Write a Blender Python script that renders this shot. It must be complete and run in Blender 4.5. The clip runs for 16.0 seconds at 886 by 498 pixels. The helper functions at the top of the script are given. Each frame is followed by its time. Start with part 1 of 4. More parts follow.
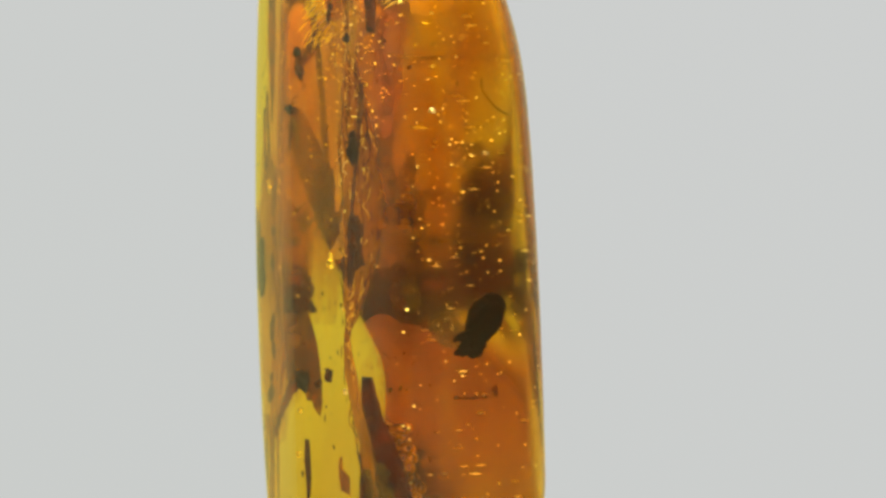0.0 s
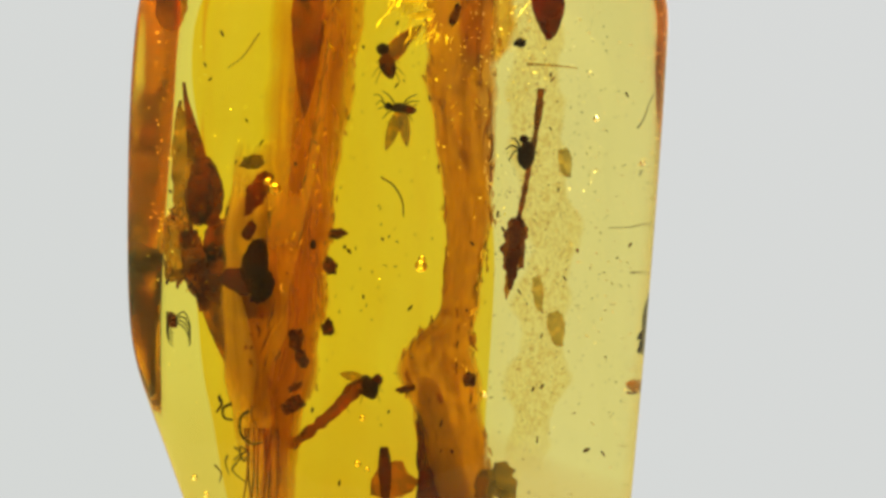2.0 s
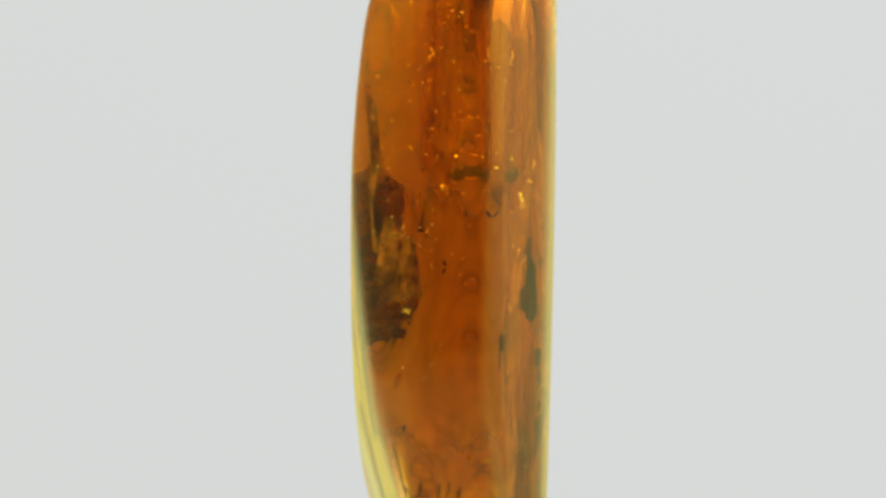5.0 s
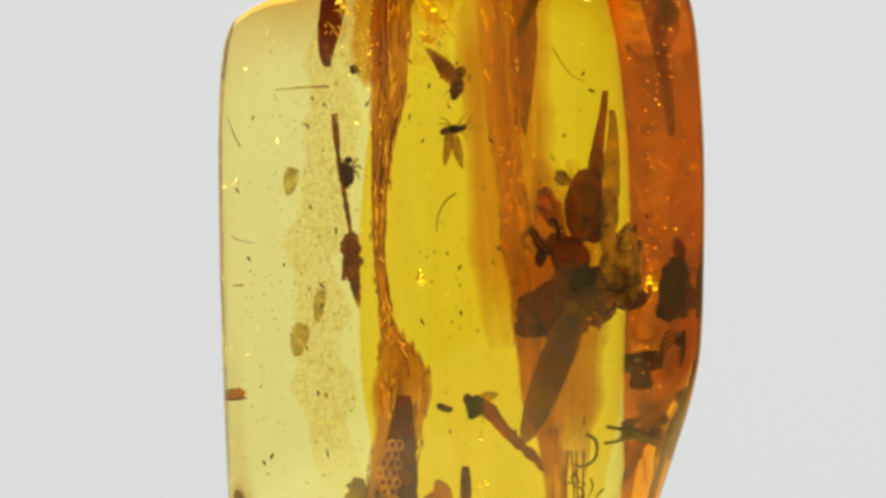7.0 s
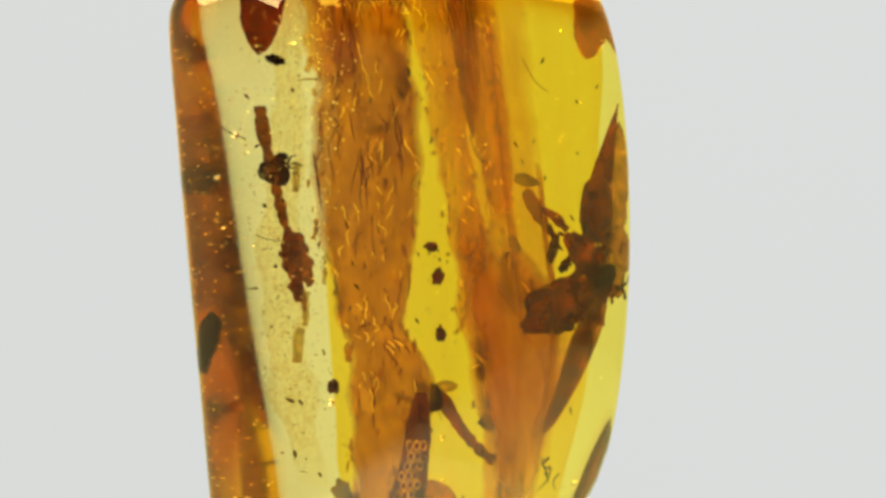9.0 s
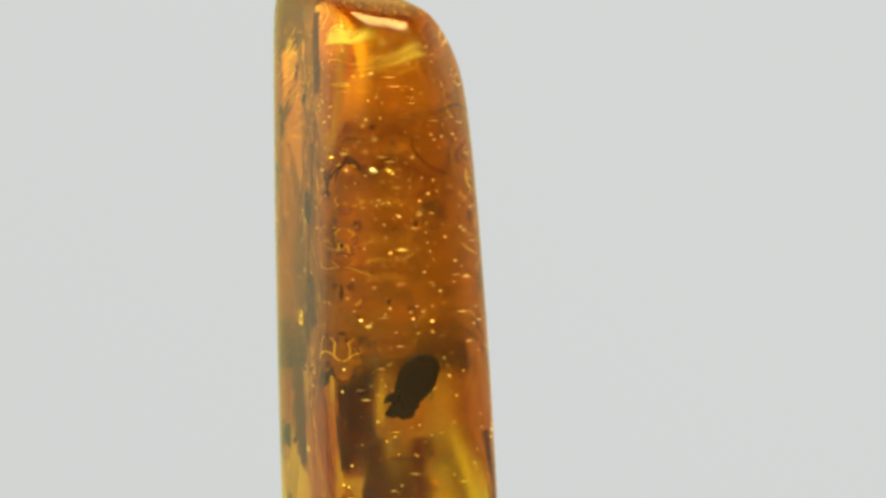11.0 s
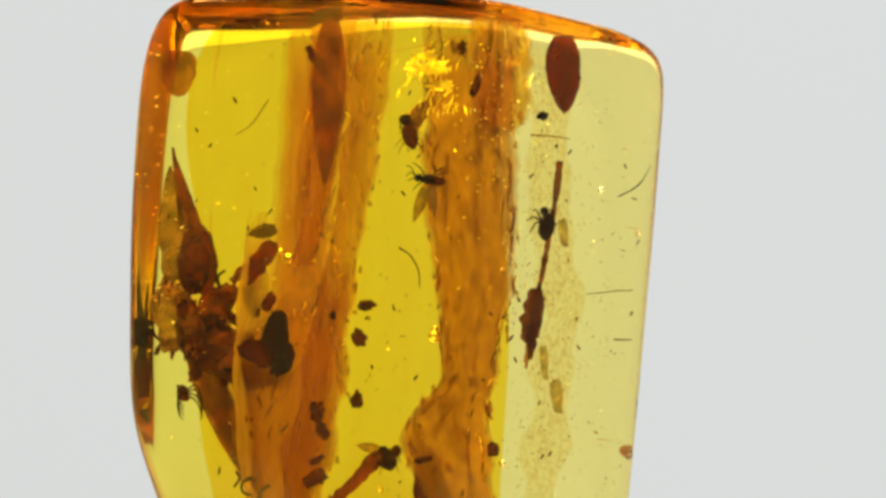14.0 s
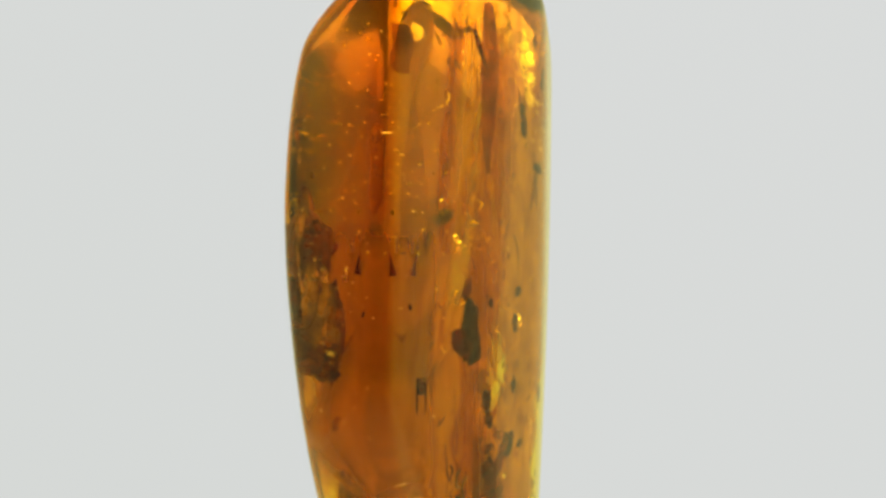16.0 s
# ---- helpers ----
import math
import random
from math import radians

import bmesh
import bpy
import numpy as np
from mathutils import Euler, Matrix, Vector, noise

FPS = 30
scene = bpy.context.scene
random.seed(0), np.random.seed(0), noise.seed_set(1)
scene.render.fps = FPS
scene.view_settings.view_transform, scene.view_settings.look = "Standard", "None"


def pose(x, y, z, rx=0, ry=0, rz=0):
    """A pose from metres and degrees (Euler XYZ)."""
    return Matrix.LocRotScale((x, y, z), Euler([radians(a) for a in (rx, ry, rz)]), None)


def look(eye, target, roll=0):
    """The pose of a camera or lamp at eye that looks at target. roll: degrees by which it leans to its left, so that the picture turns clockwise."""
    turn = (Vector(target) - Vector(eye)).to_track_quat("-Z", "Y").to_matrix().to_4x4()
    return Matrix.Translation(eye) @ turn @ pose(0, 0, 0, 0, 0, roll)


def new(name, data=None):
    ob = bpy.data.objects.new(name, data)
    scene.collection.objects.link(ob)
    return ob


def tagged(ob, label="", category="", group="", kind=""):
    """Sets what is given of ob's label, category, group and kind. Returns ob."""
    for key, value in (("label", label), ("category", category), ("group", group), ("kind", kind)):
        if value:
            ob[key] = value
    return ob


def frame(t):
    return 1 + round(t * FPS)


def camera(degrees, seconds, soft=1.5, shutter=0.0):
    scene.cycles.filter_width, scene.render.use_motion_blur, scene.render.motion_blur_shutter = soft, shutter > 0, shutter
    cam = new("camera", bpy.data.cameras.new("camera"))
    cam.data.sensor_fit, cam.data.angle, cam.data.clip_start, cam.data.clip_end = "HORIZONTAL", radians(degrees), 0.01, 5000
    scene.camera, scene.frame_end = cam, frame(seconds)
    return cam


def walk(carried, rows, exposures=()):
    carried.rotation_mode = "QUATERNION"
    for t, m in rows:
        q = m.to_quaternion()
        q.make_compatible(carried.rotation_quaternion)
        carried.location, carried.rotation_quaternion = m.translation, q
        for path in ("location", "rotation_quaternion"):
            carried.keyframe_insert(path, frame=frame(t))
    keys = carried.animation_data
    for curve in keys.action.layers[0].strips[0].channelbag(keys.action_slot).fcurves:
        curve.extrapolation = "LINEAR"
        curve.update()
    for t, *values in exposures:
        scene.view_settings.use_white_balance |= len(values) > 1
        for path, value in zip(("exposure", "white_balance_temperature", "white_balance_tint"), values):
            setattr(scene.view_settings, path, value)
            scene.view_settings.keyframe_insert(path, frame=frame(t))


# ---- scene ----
UNIT = 3.2e-5            # plan unit of the stone: 0.032 mm
BASE = 800               # height of the stone's middle mark above its foot, in plan units
AXIS_Y = 0.1504          # the turning axis lies this far in front of the lens

cam = camera(18.93, 16.0, soft=3.2)

# the tripod head creeps: (seconds, sideways, height of the stone's mark above the lens axis), plan units
CREEP = [(0, 40.2, 168.7), (0.5, 38.2, 171.4), (1, 37.3, 159.1), (1.5, 37.3, 158.7), (2, 38.4, 163.5), (2.5, 41.1, 144.7), (3, 43.8,
         137.9), (3.5, 46, 132.6), (4, 48.1, 123.6), (4.5, 47, 119), (5, 45.9, 135.3), (6, 47.4, 134.8), (7.5, 49.3, 132), (8, 50.2,
         132.4), (9.3, 51.9, 133.6), (10.3, 52.7, 139.1), (10.5, 52.6, 124.4), (11, 51.4, 70.2), (11.5, 53.7, 33.7), (12, 59.5, 31.8),
         (12.5, 60.9, 50.8), (13, 57.5, 49.3), (13.5, 54, 52.1), (14, 55.2, 43.1), (14.5, 57.4, 34), (15, 56.6, 37.7), (15.5, 58.4, 44),
         (16, 62, 65.6)]
EXPOSURE = [(0.0, -0.20), (0.5, -0.03), (1.5, -0.05), (3.0, 0.0), (5.0, -0.02), (7.5, 0.05), (8.2, 0.05), (10.3, -0.05), (10.7, -0.06), (11.5, -0.10),
            (12.0, 0.04), (14.0, 0.02), (16.0, -0.02)]


def eye(dx, dz):
    """A level camera before the stone's axis."""
    x, z = dx * UNIT, (BASE - dz) * UNIT
    return look((x, -AXIS_Y, z), (x, 0.0, z))


walk(cam, [(t, eye(dx, dz)) for t, dx, dz in CREEP], EXPOSURE)

# ---------------------------------------------------------------- light
world = bpy.data.worlds.new("studio_dark")
world.use_nodes = True
world.node_tree.nodes["Background"].inputs[0].default_value = (0.9, 0.93, 1.0, 1)
world.node_tree.nodes["Background"].inputs[1].default_value = 0.35
scene.world = world


def area_lamp(name, at, aim, size_x, size_y, watts, colour):
    data = bpy.data.lights.new(name, "AREA")
    data.shape, data.size, data.size_y, data.energy, data.color = "RECTANGLE", size_x, size_y, watts, colour
    ob = new(name, data)
    ob.matrix_world = look(at, aim)
    return ob


area_lamp("overhead_softbox", (0.0, -0.02, 0.33), (0, 0.0, 0.03), 0.30, 0.24, 7.0, (1.0, 0.97, 0.92))


# ---------------------------------------------------------------- materials
def nodes_of(name):
    mat = bpy.data.materials.new(name)
    mat.use_nodes = True
    nt = mat.node_tree
    nt.nodes.clear()
    out = nt.nodes.new("ShaderNodeOutputMaterial")
    return mat, nt, out


def n(nt, kind, **sets):
    nd = nt.nodes.new(kind)
    for k, v in sets.items():
        if k in nd.inputs:
            nd.inputs[k].default_value = v
        else:
            raise KeyError(k)
    return nd


def ramp(nt, fac, stops):
    nd = nt.nodes.new("ShaderNodeValToRGB")
    e = nd.color_ramp.elements
    while len(e) < len(stops):
        e.new(0.5)
    for el, (p, c) in zip(e, stops):
        el.position, el.color = p, (*c, 1)
    nt.links.new(fac, nd.inputs[0])
    return nd.outputs[0]


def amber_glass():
    """Clear resin: pale on the polished faces; redder ends and top paint in the light's long path there."""
    mat, nt, out = nodes_of("amber_glass")
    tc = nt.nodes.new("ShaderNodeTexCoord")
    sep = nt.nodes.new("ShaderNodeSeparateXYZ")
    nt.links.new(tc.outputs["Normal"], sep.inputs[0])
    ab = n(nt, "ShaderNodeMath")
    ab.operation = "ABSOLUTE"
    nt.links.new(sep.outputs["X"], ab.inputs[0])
    # end tints: reddening of light along the slab's length, put into the surface colour
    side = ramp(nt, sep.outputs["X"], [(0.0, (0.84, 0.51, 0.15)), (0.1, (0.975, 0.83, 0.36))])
    end_mask = ramp(nt, ab.outputs[0], [(0.76, (0, 0, 0)), (0.96, (1, 1, 1))])
    # upward faces tinted brown-orange, in place of light absorbed along the top rim
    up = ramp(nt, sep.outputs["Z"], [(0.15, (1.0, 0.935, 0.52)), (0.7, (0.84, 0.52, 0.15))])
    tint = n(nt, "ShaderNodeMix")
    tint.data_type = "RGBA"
    nt.links.new(end_mask, tint.inputs[0])
    where = nt.nodes.new("ShaderNodeSeparateXYZ")
    nt.links.new(tc.outputs["Object"], where.inputs[0])
    span = n(nt, "ShaderNodeMapRange")
    span.inputs["From Min"].default_value, span.inputs["From Max"].default_value = -0.004, 0.006
    nt.links.new(where.outputs["X"], span.inputs["Value"])
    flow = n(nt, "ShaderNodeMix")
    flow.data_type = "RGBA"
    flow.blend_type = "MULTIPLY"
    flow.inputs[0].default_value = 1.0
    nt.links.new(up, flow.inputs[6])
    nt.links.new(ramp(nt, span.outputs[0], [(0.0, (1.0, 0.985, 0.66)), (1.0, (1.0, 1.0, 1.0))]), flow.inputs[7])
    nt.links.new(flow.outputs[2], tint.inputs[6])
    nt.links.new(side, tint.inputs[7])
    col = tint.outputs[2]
    glass = n(nt, "ShaderNodeBsdfGlass", Roughness=0.0, IOR=1.38)
    worn = n(nt, "ShaderNodeMath")                     # both ends are less well polished, the thin one least
    worn.operation = "ADD"
    nt.links.new(ramp(nt, ab.outputs[0], [(0.60, (0.0, 0.0, 0.0)), (0.95, (0.09, 0.09, 0.09))]), worn.inputs[0])
    nt.links.new(ramp(nt, sep.outputs["X"], [(0.42, (0.0, 0.0, 0.0)), (0.84, (0.12, 0.12, 0.12))]), worn.inputs[1])
    nt.links.new(worn.outputs[0], glass.inputs["Roughness"])
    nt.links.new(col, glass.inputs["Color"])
    nz = n(nt, "ShaderNodeTexNoise", Scale=260.0, Detail=4.0)
    nt.links.new(tc.outputs["Object"], nz.inputs["Vector"])
    bp = n(nt, "ShaderNodeBump", Strength=0.02, Distance=0.0003)
    nt.links.new(nz.outputs[0], bp.inputs["Height"])
    nt.links.new(bp.outputs[0], glass.inputs["Normal"])
    nt.links.new(glass.outputs[0], out.inputs[0])
    return mat


def glow(name, stops, strength):
    """A backlit white sheet with the slight unevenness of its lamps."""
    mat, nt, out = nodes_of(name)
    tc = nt.nodes.new("ShaderNodeTexCoord")
    nz = n(nt, "ShaderNodeTexNoise", Scale=2.2, Detail=1.0)
    nt.links.new(tc.outputs["Object"], nz.inputs["Vector"])
    em = n(nt, "ShaderNodeEmission", Strength=strength)
    nt.links.new(ramp(nt, nz.outputs[0], stops), em.inputs[0])
    nt.links.new(em.outputs[0], out.inputs[0])
    return mat


def matte(name, colour, rough=0.7, scale=40.0, vary=0.12):
    mat, nt, out = nodes_of(name)
    tc = nt.nodes.new("ShaderNodeTexCoord")
    nz = n(nt, "ShaderNodeTexNoise", Scale=scale, Detail=5.0)
    nt.links.new(tc.outputs["Object"], nz.inputs["Vector"])
    lo = tuple(c * (1 - vary) for c in colour)
    hi = tuple(min(1, c * (1 + vary)) for c in colour)
    p = n(nt, "ShaderNodeBsdfPrincipled", Roughness=rough)
    nt.links.new(ramp(nt, nz.outputs[0], [(0.35, lo), (0.65, hi)]), p.inputs["Base Color"])
    bp = n(nt, "ShaderNodeBump", Strength=0.2, Distance=0.0005)
    nt.links.new(nz.outputs[0], bp.inputs["Height"])
    nt.links.new(bp.outputs[0], p.inputs["Normal"])
    nt.links.new(p.outputs[0], out.inputs[0])
    return mat


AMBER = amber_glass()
WHITE_SHEET = glow("backlit_white_acrylic", [(0.3, (0.645, 0.668, 0.648)), (0.7, (0.685, 0.695, 0.69))], 1.04)
TENT = matte("pale_grey_tent_fabric", (0.36, 0.355, 0.35))
DARK_TENT = matte("grey_tent_fabric", (0.25, 0.25, 0.24))
TABLE = matte("white_plastic", (0.62, 0.62, 0.61), 0.45)


# ---------------------------------------------------------------- helpers for meshes
def mesh_of(name, verts, faces, mat, smooth=True):
    me = bpy.data.meshes.new(name)
    me.from_pydata([tuple(v) for v in verts], [], faces)
    me.materials.append(mat)
    me.polygons.foreach_set("use_smooth", [smooth] * len(me.polygons))
    me.update()
    return me


def link(name, me, parent=None, label=""):
    ob = new(name, me)
    if parent:
        ob.parent = parent
    return tagged(ob, label)


def box(name, lo, hi, mat, parent=None, label=""):
    bm = bmesh.new()
    bmesh.ops.create_cube(bm, size=1)
    for v in bm.verts:
        v.co = Vector(lo[i] + (v.co[i] + 0.5) * (hi[i] - lo[i]) for i in range(3))
    me = bpy.data.meshes.new(name)
    bm.to_mesh(me)
    bm.free()
    me.materials.append(mat)
    return link(name, me, parent, label)


# ---------------------------------------------------------------- the light tent
tagged(box("backdrop", (-0.34, 0.300, -0.08), (0.34, 0.306, 0.34), WHITE_SHEET),
       "evenly backlit white acrylic sheet behind the stone", "backdrop", kind="structure")
tagged(box("floor", (-0.34, -0.40, -0.08), (0.34, 0.298, -0.060), TABLE),
       "white plastic tabletop under the turntable", "tabletop", kind="structure")
for nm, lo, hi in (("wall_west", (-0.352, -0.40, -0.08), (-0.342, 0.306, 0.36)),
                   ("wall_east", (0.342, -0.40, -0.08), (0.352, 0.306, 0.36)),
                   ("wall_south", (-0.352, -0.412, -0.08), (0.352, -0.402, 0.36)),
                   ("ceiling", (-0.352, -0.412, 0.362), (0.352, 0.306, 0.372))):
    tagged(box(nm, lo, hi, DARK_TENT if nm == "wall_south" else TENT), "plain fabric side of a light tent", "wall", kind="structure")


# ---------------------------------------------------------------- the stone
# faces ground onto the stone: (bearing in degrees, distance from the core line, taper, bow), plan units
GROUND = [(0, 450, 30, -4), (20, 469, 0, -1), (40, 385, 7, -4), (60, 295, -26, 0), (80, 232, 81, 101), (95, 202, 36, -20), (120, 366, 92, 17), (140,
          402, 6, -37), (160, 445, -16, -5), (180, 580, -33, -69), (200, 468, 35, 41), (222, 563, 0, 0), (245, 232, 6, -11), (262, 179, 8, -3), (285,
          242, 50, 10), (310, 336, 33, 0), (340, 456, 51, 6)]
BEVELS = [(180, 559, 191, 20), (150, 565, 68, -109), (278, 187, 9, -4), (60, 330, -58, -32), (108, 421, 0, 0), (95, 240, 95, -17), (84, 162, -32, -6)]
CORE_X, CORE_Y, KEEN = -40.0, -60.0, 28
TOP_X = (-500, -400, -150, 0, 120, 220, 310, 380, 440)
TOP_Z = (376, 382, 384, 377, 364, 346, 330, 310, 289)
_FACE = np.array(GROUND + BEVELS, float)
_COS, _SIN = np.cos(np.radians(_FACE[:, 0])), np.sin(np.radians(_FACE[:, 0]))


def reach_of(z):
    """Distance of every ground face from the core line at the heights z."""
    k = (np.asarray(z, float)[..., None] + 150) / 400
    return np.maximum(15.0, _FACE[:, 1] + _FACE[:, 2] * k + _FACE[:, 3] * k * k)


def top_of(x):
    return float(np.interp(x, TOP_X, TOP_Z))


def crown(x, y):
    """Height of the ground top, which rolls down towards the back, most at the worn end."""
    y = np.asarray(y, float) - CORE_Y
    fall = np.interp(x, (-160, 110), (0.0044, 0.012))
    return np.interp(x, TOP_X, TOP_Z) - np.where(y > 0, fall * y * y, 0.08 * y)


def solid(q):
    """Below 1 inside the stone, above 1 outside; the high power rounds the edges between the faces."""
    x, y, z = q[..., 0], q[..., 1], q[..., 2]
    side = np.maximum(0, ((x - CORE_X)[..., None] * _COS + (y - CORE_Y)[..., None] * _SIN) / reach_of(z))
    lid = np.maximum(0, (z + 200) / np.maximum(40, crown(x, y) + 200))
    return (side ** KEEN).sum(-1) + lid ** 18


def section(z, count=240):
    """Outline of the stone at the height z, without its rounded top."""
    a = np.linspace(0, 2 * math.pi, count, endpoint=False)
    c = np.maximum(0, np.cos(a[:, None] - np.radians(_FACE[:, 0])[None]) / reach_of(z)[None])
    r = (c ** KEEN).sum(1) ** (-1 / KEEN)
    return np.stack([CORE_X + r * np.cos(a), CORE_Y + r * np.sin(a)], 1)


GRID_Z = np.arange(-800, 421, 20)
GRID_X = np.arange(-520, 461, 10)
_FRONT, _BACK, _WEST, _EAST = [], [], [], []
for _z in GRID_Z:
    _s = section(float(_z))
    for _store, _half in ((_FRONT, _s[_s[:, 1] <= CORE_Y]), (_BACK, _s[_s[:, 1] >= CORE_Y])):
        _o = np.argsort(_half[:, 0])
        _store.append(np.interp(GRID_X, _half[_o, 0], _half[_o, 1], left=CORE_Y, right=CORE_Y))
    _WEST.append(_s[:, 0].min())
    _EAST.append(_s[:, 0].max())


def depth_at(table, x, z):
    """A face's depth at x and z."""
    fx = min(max((x - GRID_X[0]) / 10, 0), len(GRID_X) - 1.001)
    fz = min(max((z - GRID_Z[0]) / 20, 0), len(GRID_Z) - 1.001)
    i, j = int(fx), int(fz)
    u, v = fx - i, fz - j
    return float((table[j][i] * (1 - u) + table[j][i + 1] * u) * (1 - v) + (table[j + 1][i] * (1 - u) + table[j + 1][i + 1] * u) * v)


def front_at(x, z):
    return depth_at(_FRONT, x, z)


def back_at(x, z):
    return depth_at(_BACK, x, z)


def width_at(z):
    """West and east reach of the stone at the height z."""
    return float(np.interp(z, GRID_Z, _WEST)), float(np.interp(z, GRID_Z, _EAST))


def stone_mesh():
    count, shoulder = 200, 0.0
    verts, faces = [], []
    levels = list(np.linspace(-BASE + 6, shoulder, 80))
    for z in levels:
        verts += [(x * UNIT, y * UNIT, (z + BASE) * UNIT) for x, y in section(float(z), count)]
    rim = section(shoulder, count) - np.array([CORE_X, CORE_Y])
    core = np.array([CORE_X, CORE_Y, shoulder])
    for a in np.radians(np.linspace(1.2, 88.5, 96)):
        d = np.concatenate([rim * math.cos(a), np.full((count, 1), 380 * math.sin(a))], 1)
        lo, hi = np.zeros(count), np.full(count, 2.0)
        for _ in range(26):
            mid = (lo + hi) / 2
            out = solid(core + d * mid[:, None]) > 1
            lo, hi = np.where(out, lo, mid), np.where(out, mid, hi)
        for q in core + d * lo[:, None]:
            verts.append((q[0] * UNIT, q[1] * UNIT, (q[2] + BASE) * UNIT))
    rings = len(verts) // count
    for r in range(rings - 1):
        for i in range(count):
            j = (i + 1) % count
            faces.append((r * count + i, r * count + j, (r + 1) * count + j, (r + 1) * count + i))
    last = np.array(verts[-count:])
    verts.append(tuple(last.mean(0)))
    for i in range(count):
        faces.append(((rings - 1) * count + i, (rings - 1) * count + (i + 1) % count, len(verts) - 1))
    faces.append(tuple(range(count))[::-1])
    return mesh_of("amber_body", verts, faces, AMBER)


stone = tagged(new("amber_stone"), "polished yellow-orange amber slab full of insects and plant scraps", "amber")
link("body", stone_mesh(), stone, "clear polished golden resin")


def turntable():
    bm = bmesh.new()
    bmesh.ops.create_cone(bm, cap_ends=True, segments=96, radius1=0.022, radius2=0.022, depth=0.0598)
    bmesh.ops.bevel(bm, geom=[e for e in bm.edges if e.calc_face_angle(0) > 1], offset=0.0012, segments=3, affect="EDGES")
    for v in bm.verts:
        v.co.z -= 0.0299
    me = bpy.data.meshes.new("turntable")
    bm.to_mesh(me)
    bm.free()
    me.materials.append(TABLE)
    return tagged(new("turntable", me), "round white plastic turning post under the amber", "turntable")


plate = turntable()


# ---------------------------------------------------------------- materials of what the resin holds
def film(name, pale, deep, scale=900.0, stretch=(1, 1, 0.09), haze=0.0, haze_colour=(0.4, 0.2, 0.05), lo=0.36, hi=0.64, fades=True):
    """A stained seam between two flows of resin: it only filters the light, in long streaks."""
    mat, nt, out = nodes_of(name)
    tc = nt.nodes.new("ShaderNodeTexCoord")
    mp = n(nt, "ShaderNodeMapping")
    mp.inputs["Scale"].default_value = stretch
    nt.links.new(tc.outputs["Object"], mp.inputs["Vector"])
    nz = n(nt, "ShaderNodeTexNoise", Scale=scale, Detail=6.0, Roughness=0.66, Distortion=1.6)
    nt.links.new(mp.outputs[0], nz.inputs["Vector"])
    n2 = n(nt, "ShaderNodeTexNoise", Scale=scale * 3.5, Detail=3.0)
    nt.links.new(mp.outputs[0], n2.inputs["Vector"])
    both = n(nt, "ShaderNodeMix")
    both.data_type = "FLOAT"
    both.inputs[0].default_value = 0.35
    nt.links.new(nz.outputs[0], both.inputs[2])
    nt.links.new(n2.outputs[0], both.inputs[3])
    hue = ramp(nt, both.outputs[0], [(lo, deep), (hi, pale)])
    tr = nt.nodes.new("ShaderNodeBsdfTransparent")
    if fades:                                          # the film thins out towards its rim
        rim = n(nt, "ShaderNodeAttribute")
        rim.attribute_name = "edge"
        add = n(nt, "ShaderNodeMath")
        add.operation = "ADD"
        nt.links.new(rim.outputs["Fac"], add.inputs[0])
        nt.links.new(both.outputs[0], add.inputs[1])
        mixed = n(nt, "ShaderNodeMix")
        mixed.data_type = "RGBA"
        nt.links.new(ramp(nt, add.outputs[0], [(0.46, (0, 0, 0)), (1.15, (1, 1, 1))]), mixed.inputs[0])
        mixed.inputs[6].default_value = (1, 1, 1, 1)
        nt.links.new(hue, mixed.inputs[7])
        hue = mixed.outputs[2]
    nt.links.new(hue, tr.inputs[0])
    if not haze:
        nt.links.new(tr.outputs[0], out.inputs[0])
        return mat
    df = nt.nodes.new("ShaderNodeBsdfTranslucent")
    dye = n(nt, "ShaderNodeMix")
    dye.data_type = "RGBA"
    nt.links.new(both.outputs[0], dye.inputs[0])
    dye.inputs[6].default_value = (*(v * 0.25 for v in haze_colour), 1)
    dye.inputs[7].default_value = (*(min(1.0, v * 1.7) for v in haze_colour), 1)
    nt.links.new(dye.outputs[2], df.inputs[0])
    mx = n(nt, "ShaderNodeMixShader")
    much = n(nt, "ShaderNodeMath")
    much.operation = "MULTIPLY"
    much.inputs[1].default_value = haze
    nt.links.new(mixed.inputs[0].links[0].from_socket, much.inputs[0])
    nt.links.new(much.outputs[0], mx.inputs[0])
    nt.links.new(tr.outputs[0], mx.inputs[1])
    nt.links.new(df.outputs[0], mx.inputs[2])
    nt.links.new(mx.outputs[0], out.inputs[0])
    return mat


